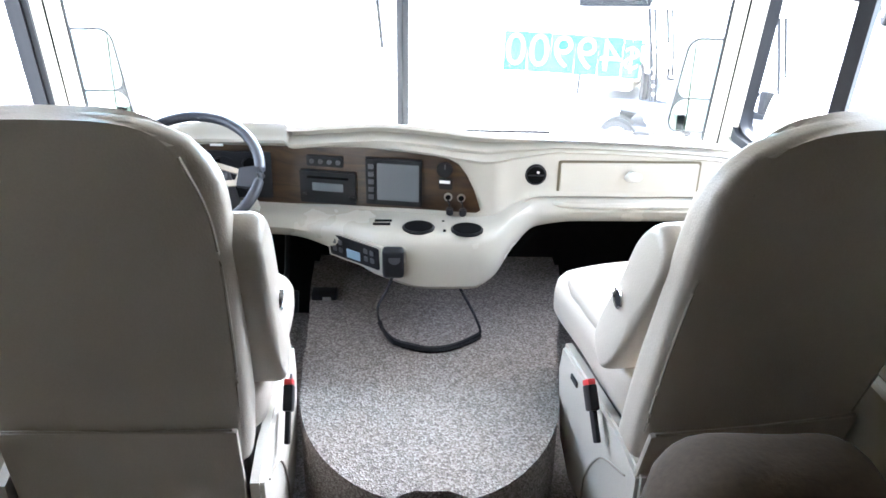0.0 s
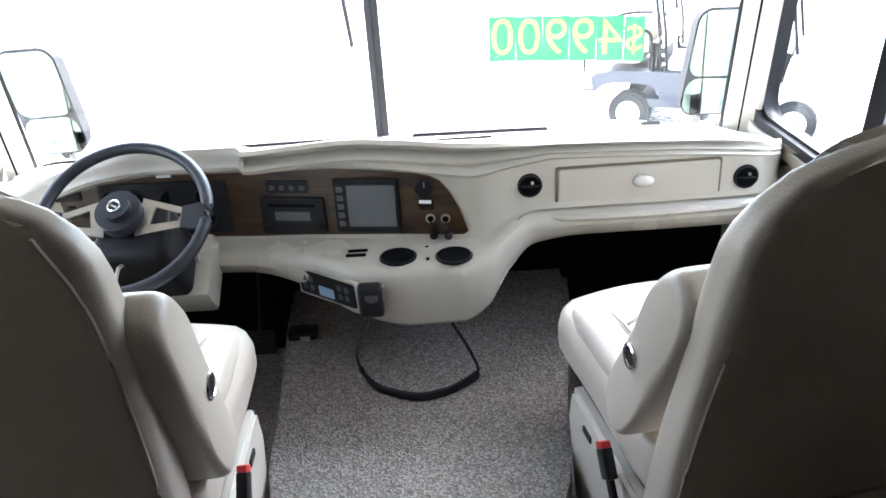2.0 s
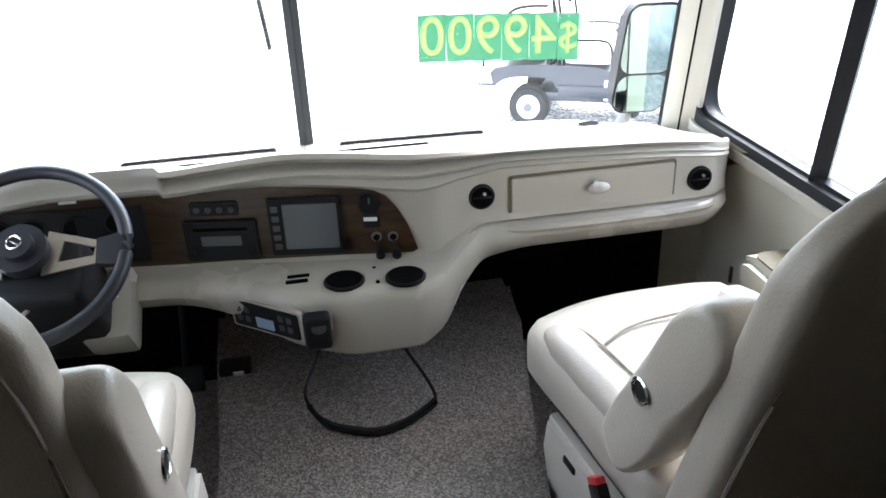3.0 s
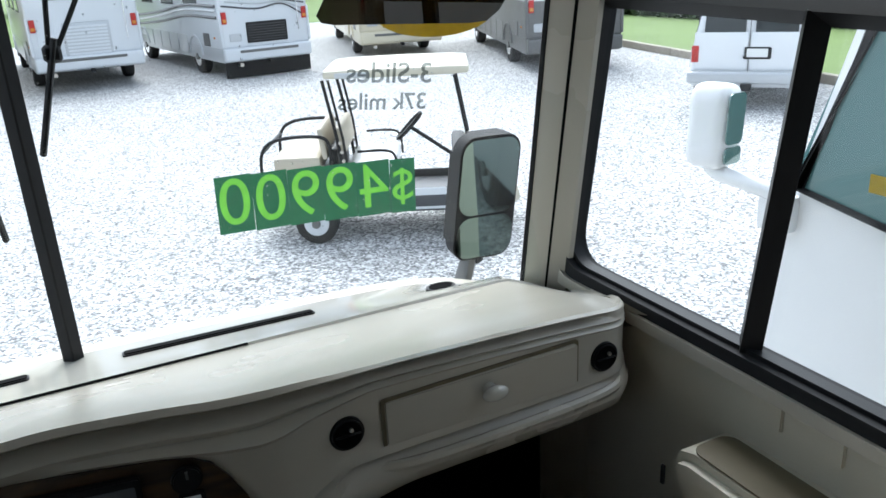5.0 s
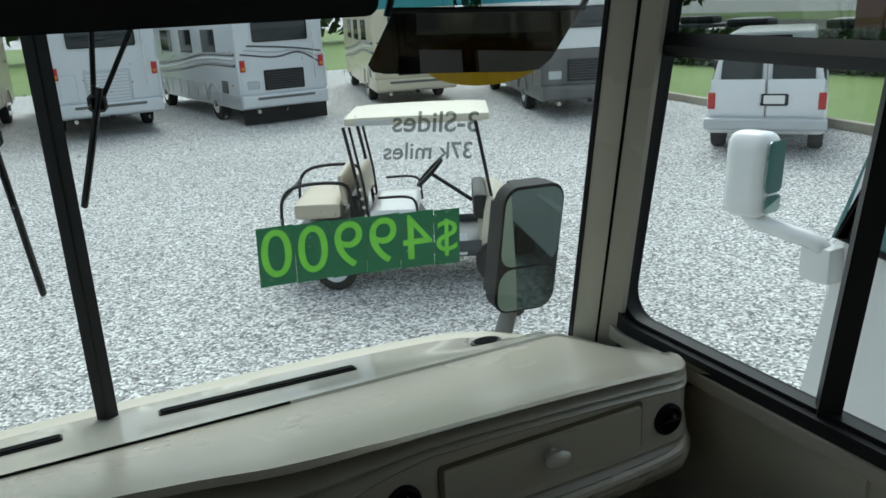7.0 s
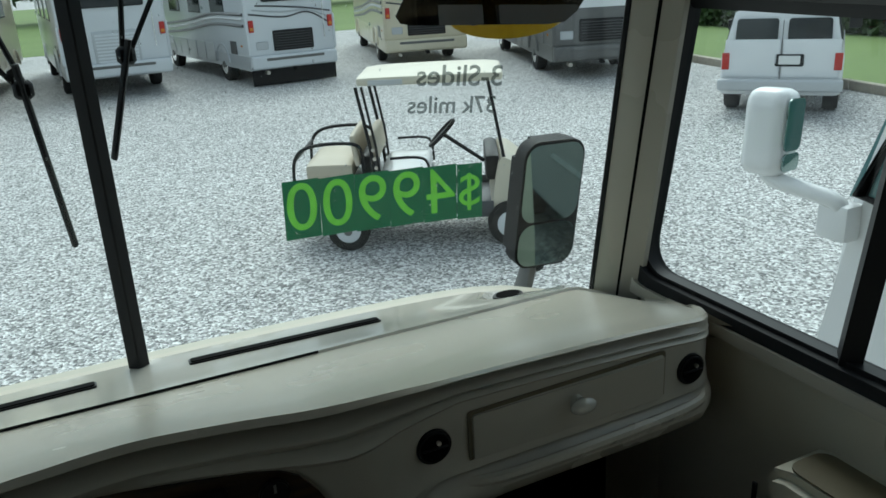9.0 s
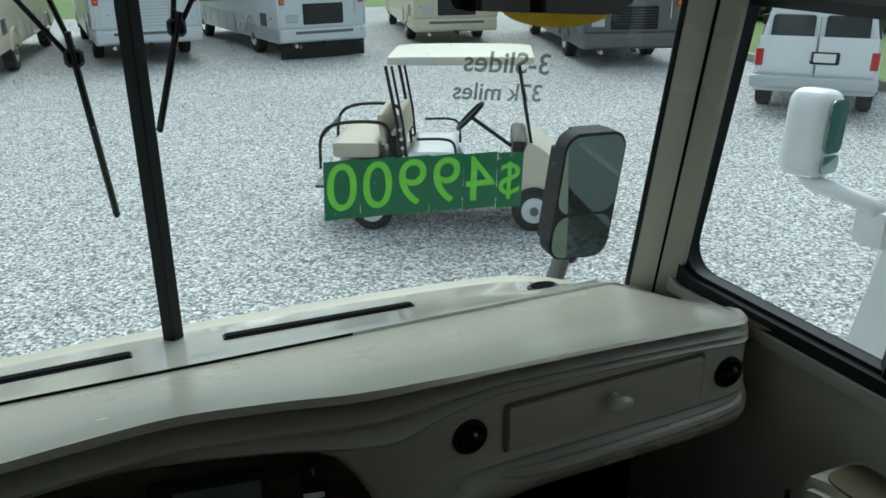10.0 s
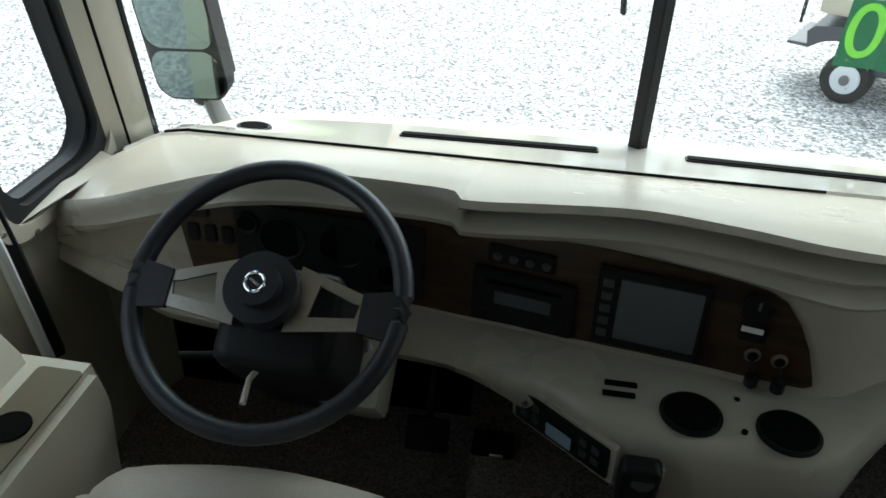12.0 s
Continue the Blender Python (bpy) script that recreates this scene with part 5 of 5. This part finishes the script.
        part("rocker_panel", box((0.08, s * 0.545, 0.40), (1.20, 0.03, 0.12), 0.012, 2), M_CARTBODY, g, "dark rocker panel")
    part("bag_well", box((-0.62, 0, 0.80), (0.10, 0.92, 0.30), 0.03, 2), M_BLACK, g)
    part("headlamp", box((1.16, -0.30, 0.58), (0.06, 0.16, 0.08), 0.02, 2), M_LSILVER, g)
    return g


golf_cart(pose(3.36, 7.38, GROUND, 0, 0, -27) @ Matrix.Diagonal((1, 1, 1.04, 1)))


def neighbour(m):
    """Local: left side in the plane x = 0, front at y = 0, ground at z = 0."""
    n = thing("white_motorhome", m, "white motorhome parked alongside with a large white mirror", "motorhome")
    bm = bmesh.new()
    prism([(-9, 0.4), (0.0, 0.4), (0.05, 0.9), (0.0, 1.72), (-0.35, 2.9), (-9, 2.9)], 2.4, lambda a, b, w: Vector((w, a, b)), bm, bevel=0.0)
    bmesh.ops.bevel(bm, geom=[e for e in bm.edges if abs((e.verts[0].co - e.verts[1].co).normalized().x) < 0.5], offset=0.10, segments=3, affect="EDGES")
    part("body", bm, M_WHITE, n)
    gl = [(-0.13, 1.84), (-0.58, 1.77), (-0.60, 2.62), (-0.42, 2.62)]
    w = part("side_glass", prism(gl, 0.012, lambda a, b, q: Vector((-q, a, b))), M_TEAL, n, "teal side window", smooth=False)
    part("gasket", tube([(-0.012, a, b) for a, b in gl], 0.035, 6, True), M_BLACK, w, "thick black gasket")
    part("sticker", box((-0.016, -0.49, 1.93), (0.006, 0.10, 0.07), 0.002, 1), M_YELLOW, w, "small yellow sticker")
    part("windshield", prism([(0.12, 1.78), (2.28, 1.78), (2.2, 2.75), (0.2, 2.75)], 0.02, lambda a, b, q: Vector((a, 0.02 - 0.29 * (b - 1.72) + q, b))), M_TEAL, n, "teal windshield")
    part("belt_moulding", tube([(-0.01, -0.25, 1.02), (-0.01, -5, 1.02)], 0.028, 6), M_WHITE, n)
    for k in range(3):
        part("panel_gap", box((-0.003, -0.66 - k * 1.3, 1.2), (0.008, 0.012, 1.2), 0), M_GREY, n)
    mir = part("mirror_housing", soften(cushion(0.17, 0.20, 0.37, 0.06, 8, 0), amount=0.004), M_WHITE, n, "large white mirror housing", at=pose(-0.10, 0.27, 2.045, 0, 4, 14))
    part("mirror_glass", prism(rrect(-0.068, -0.07, 0.068, 0.150, 0.03, 4), 0.006, lambda a, b, q: Vector((a, -0.098 - q, b))), M_MIRROR, mir, "mirror glass")
    part("spot_glass", prism(rrect(-0.065, -0.155, 0.065, -0.08, 0.025, 4), 0.008, lambda a, b, q: Vector((a, -0.098 - q, b))), M_MIRROR, mir, "small wide-angle mirror")
    part("mirror_arm", tube(curve_pts([(-0.10, 0.29, 1.90), (-0.10, 0.24, 1.845), (-0.09, 0.08, 1.83), (-0.06, -0.06, 1.80), (-0.03, -0.08, 1.72)], 5), 0.036, 10), M_WHITE, n, "white curved mirror arm")
    part("arm_bracket", box((-0.03, -0.06, 1.72), (0.11, 0.15, 0.16), 0.03, 2), M_WHITE, n)
    for yy in (-1.1, -6.5):
        wheel(n, 0.16, yy, 0.46, 0.26, M_CHROME, "X", -1)
    return n


neighbour(pose(2.75, 1.86, GROUND))

# brick house at the far side of the road
house = thing("brick_house", pose(24.0, 12.0, GROUND), "red brick house with white window frames and grey roof", "house")
part("wall", box((4, 0, 1.5), (8, 12, 3.0), 0.02, 1), M_BRICK, house)
bm = bmesh.new()
prism([(-0.5, 3.0), (4, 5.2), (8.5, 3.0)], 13, lambda a, b, w: Vector((a, w - 6.5, b)), bm)
part("roof", bm, M_ROOF, house, smooth=False)
for y in (-4, -1.2, 1.6, 4.4):
    w = part("window", box((-0.03, y, 1.75), (0.08, 0.9, 1.3), 0.01, 1), M_WHITE, house, "white framed window")
    part("pane", box((-0.075, y, 1.75), (0.02, 0.7, 1.1), 0.005, 1), M_VGLASS, w)
for i in range(26):
    part("brick_course", box((-0.003, 0, 0.08 + i * 0.115), (0.012, 11.98, 0.09), 0), M_BRICK, house)

# cars far along the road
for x, y, mm, lab in ((34, 32, M_SILVER, "small silver car far along the road"), (38, 40, M_STRIPE, "small dark car far along the road"), (33, 25, M_WHITE, "small white car far along the road")):
    c = thing("car", pose(x, y, GROUND, 0, 0, 20), lab, "car", "cars on the road")
    part("body", box((0, 0, 0.55), (1.75, 4.3, 0.62), 0.14, 3), mm, c)
    cb = part("cabin", box((0, -0.2, 1.08), (1.5, 2.2, 0.50), 0.18, 3), M_VGLASS, c)
    part("roof", box((0, -0.2, 1.32), (1.25, 1.6, 0.06), 0.02, 1), mm, cb)
    for sx in (-1, 1):
        for yy in (-1.35, 1.35):
            wheel(c, sx * 0.78, yy, 0.32, 0.2, M_STEEL, "X", sx)

# ---- own mirrors outside the windshield ----
def big_mirror(s):
    mm = thing("wing_mirror", pose(s * 1.255, 1.70, 0.852, 0, 0, -s * 8) @ Matrix.Diagonal((0.88, 1, 1, 1)), "tall black wing mirror with a wide-angle glass on a steel arm", "mirror", "wing mirrors")
    pr = rrect(-0.115, -0.185, 0.115, 0.215, 0.055, 6)
    pr = [(u + 0.03 * s * (v / 0.2), v) for u, v in pr]
    hs = bmesh.new()
    prism(pr, 0.10, lambda a, b, w: Vector((a, w, b)), hs, bevel=0.025)
    h = part("housing", hs, M_RUBBER, mm, "black mirror housing")
    part("glass", prism(rrect(-0.108, -0.035, 0.108, 0.206, 0.048, 5), 0.004, lambda a, b, w: Vector((a + 0.03 * s * (b / 0.2), -w - 0.001, b))), M_MIRROR, mm, "main mirror glass")
    part("wide_glass", prism(rrect(-0.108, -0.177, 0.108, -0.042, 0.048, 5), 0.006, lambda a, b, w: Vector((a + 0.03 * s * (b / 0.2), -w - 0.001, b))), M_MIRROR, mm, "wide-angle glass")
    part("arm", tube(curve_pts([(-s * 0.03, 0.06, -0.16), (-s * 0.07, 0.05, -0.24), (-s * 0.12, 0.02, -0.34), (-s * 0.15, 0.0, -0.56)], 4), 0.036, 8, flat=0.7), M_GREY, mm, "grey steel mirror arm")
    part("arm_collar", cyl((-s * 0.035, 0.06, -0.19), 0.04, 0.05, "Z", 14, bevel=0.008), M_BLACK, mm)
    return mm


big_mirror(1)
big_mirror(-1)

# ---- wipers outside the glass ----
def wiper(x0, z0, x1, z1, x2, z2, blade):
    """Arm from the top pivot to the joint, then the blade down to its tip."""
    wp = thing("wiper", pose(0, 0, 0), "black windshield wiper hanging on the outside of the glass", "wiper", "wipers")
    yo = lambda x, z: glass_y(x, z) + 0.045
    for d in (-0.085, 0.085):
        part("arm", tube([(x0 + d, yo(x0, z0), z0), (x1 + d * 0.08, yo(x1, z1), z1)], 0.006, 6), M_BLACK, wp)
    part("joint", box((x1, yo(x1, z1), z1), (0.04, 0.03, 0.04), 0.008, 1), M_BLACK, wp)
    part("blade_carrier", tube([(x1 - 0.5 * (x2 - x1) * blade, yo(x1, z1) - 0.015, z1 - 0.5 * (z2 - z1) * blade), (x2, yo(x2, z2) - 0.015, z2)], 0.008, 6), M_BLACK, wp)
    part("blade_rubber", tube([(x1 - 0.5 * (x2 - x1) * blade, yo(x1, z1) - 0.028, z1 - 0.5 * (z2 - z1) * blade), (x2, yo(x2, z2) - 0.028, z2)], 0.005, 6), M_RUBBER, wp)


wiper(-0.313, 1.80, -0.115, 1.385, -0.082, 1.022, 0.3)
wiper(0.222, 1.80, 0.098, 1.437, 0.035, 1.213, 0.3)

# ---- price cards, lettering and sticker on the windshield ----
def on_glass(x, z, off):
    """Pose on the outer face of the windshield, facing outwards."""
    d = (glass_y(x + 0.01, z) - glass_y(x - 0.01, z)) / 0.02
    return Matrix.Translation((x, glass_y(x, z) + off, z)) @ Matrix.Rotation(math.pi + math.atan(d), 4, "Z") @ Matrix.Rotation(radians(90 - 6.8), 4, "X")


def digit_mesh(ch, size):
    t = text_mesh(ch, size, 0.0)
    bmesh.ops.scale(t, vec=(0.95, 1.0, 1), verts=t.verts)
    bmesh.ops.remove_doubles(t, verts=t.verts, dist=0.00005)
    return t


def cut_card(ch, w, h, size):
    """A card sheet with the digit's shape cut out of it."""
    t = digit_mesh(ch, size)
    bmesh.ops.delete(t, geom=list(t.faces), context="FACES_ONLY")
    inner = [e for e in t.edges if e.is_wire]
    d = digit_mesh(ch, size)
    rim = {tuple(sorted((e.verts[0].index, e.verts[1].index))) for e in d.edges if len(e.link_faces) == 1}
    d.free()
    bmesh.ops.delete(t, geom=[e for e in inner if tuple(sorted((e.verts[0].index, e.verts[1].index))) not in rim], context="EDGES")
    c = [t.verts.new((sx * w / 2, sy * h / 2, 0)) for sx, sy in ((-1, -1), (1, -1), (1, 1), (-1, 1))]
    for a, b in zip(c, c[1:] + c[:1]):
        t.edges.new((a, b))
    bmesh.ops.triangle_fill(t, edges=list(t.edges), use_beauty=True)
    return t


sg = thing("price_sign", pose(0, 0, 0), "green price cards with light green digits stuck on the windshield", "price sign")
for i, ch in enumerate("00994$"):
    w = 0.0935 if i < 5 else 0.070
    xc = 0.402 + 0.0937 * i + w / 2
    zc = 1.021 - 0.0036 * i
    m = on_glass(xc, zc, 0.010)
    at = m @ pose(0, 0, 0, 0, 0, (0.4, -0.3, 0.2, 0, -0.2, 0.3)[i])
    cd = part("card", cut_card(ch, w, 0.160, 0.185 if i < 5 else 0.135), M_SIGN, sg, "dark green card", smooth=False, at=at)
    part("digit", digit_mesh(ch, 0.185 if i < 5 else 0.135), M_DIGIT, cd, "light green digit", smooth=False)
for body, x, z, size in (("3-Slides", 0.875, 1.318, 0.075), ("37k miles", 0.855, 1.245, 0.063)):
    t = text_mesh(body, size, 0.0008, 0.012)
    tagged(part("marker_lettering", t, M_INK, None, smooth=False, at=on_glass(x, z, 0.006) @ pose(0, 0, 0, 0, 0, 5)), "grey hand-painted marker lettering on the windshield", "lettering")
ov = thing("oval_sticker", on_glass(0.985, 1.466, 0.006), "yellow oval sticker with dark lettering on the windshield", "sticker")
part("oval", prism([(0.15 * math.cos(k * math.tau / 36), 0.062 * math.sin(k * math.tau / 36)) for k in range(36)], 0.001, lambda a, b, w: Vector((a, b, w))), M_YELLOW, ov, smooth=False)
for k in range(7):
    part("letter_bar", box((-0.085 + k * 0.028, -0.012, -0.0012), (0.014, 0.026, 0.001), 0), M_STRIPE, ov)

# rain drops on the outer face of the windshield
r = random.Random(11)
bm = bmesh.new()
for _ in range(520):
    x, z, q = r.uniform(-1.05, 1.05), r.uniform(0.78, 1.6), r.choice((0.0012, 0.0016, 0.0022, 0.003))
    g = bmesh.ops.create_icosphere(bm, subdivisions=1, radius=q, matrix=Matrix.Translation((x, glass_y(x, z) + 0.002, z)) @ Matrix.Diagonal((1, 0.4, r.uniform(1, 1.6), 1)))
tagged(part("rain_drops", bm, M_DROP), "scattered rain drops on the windshield", "rain drops", kind="stuff")
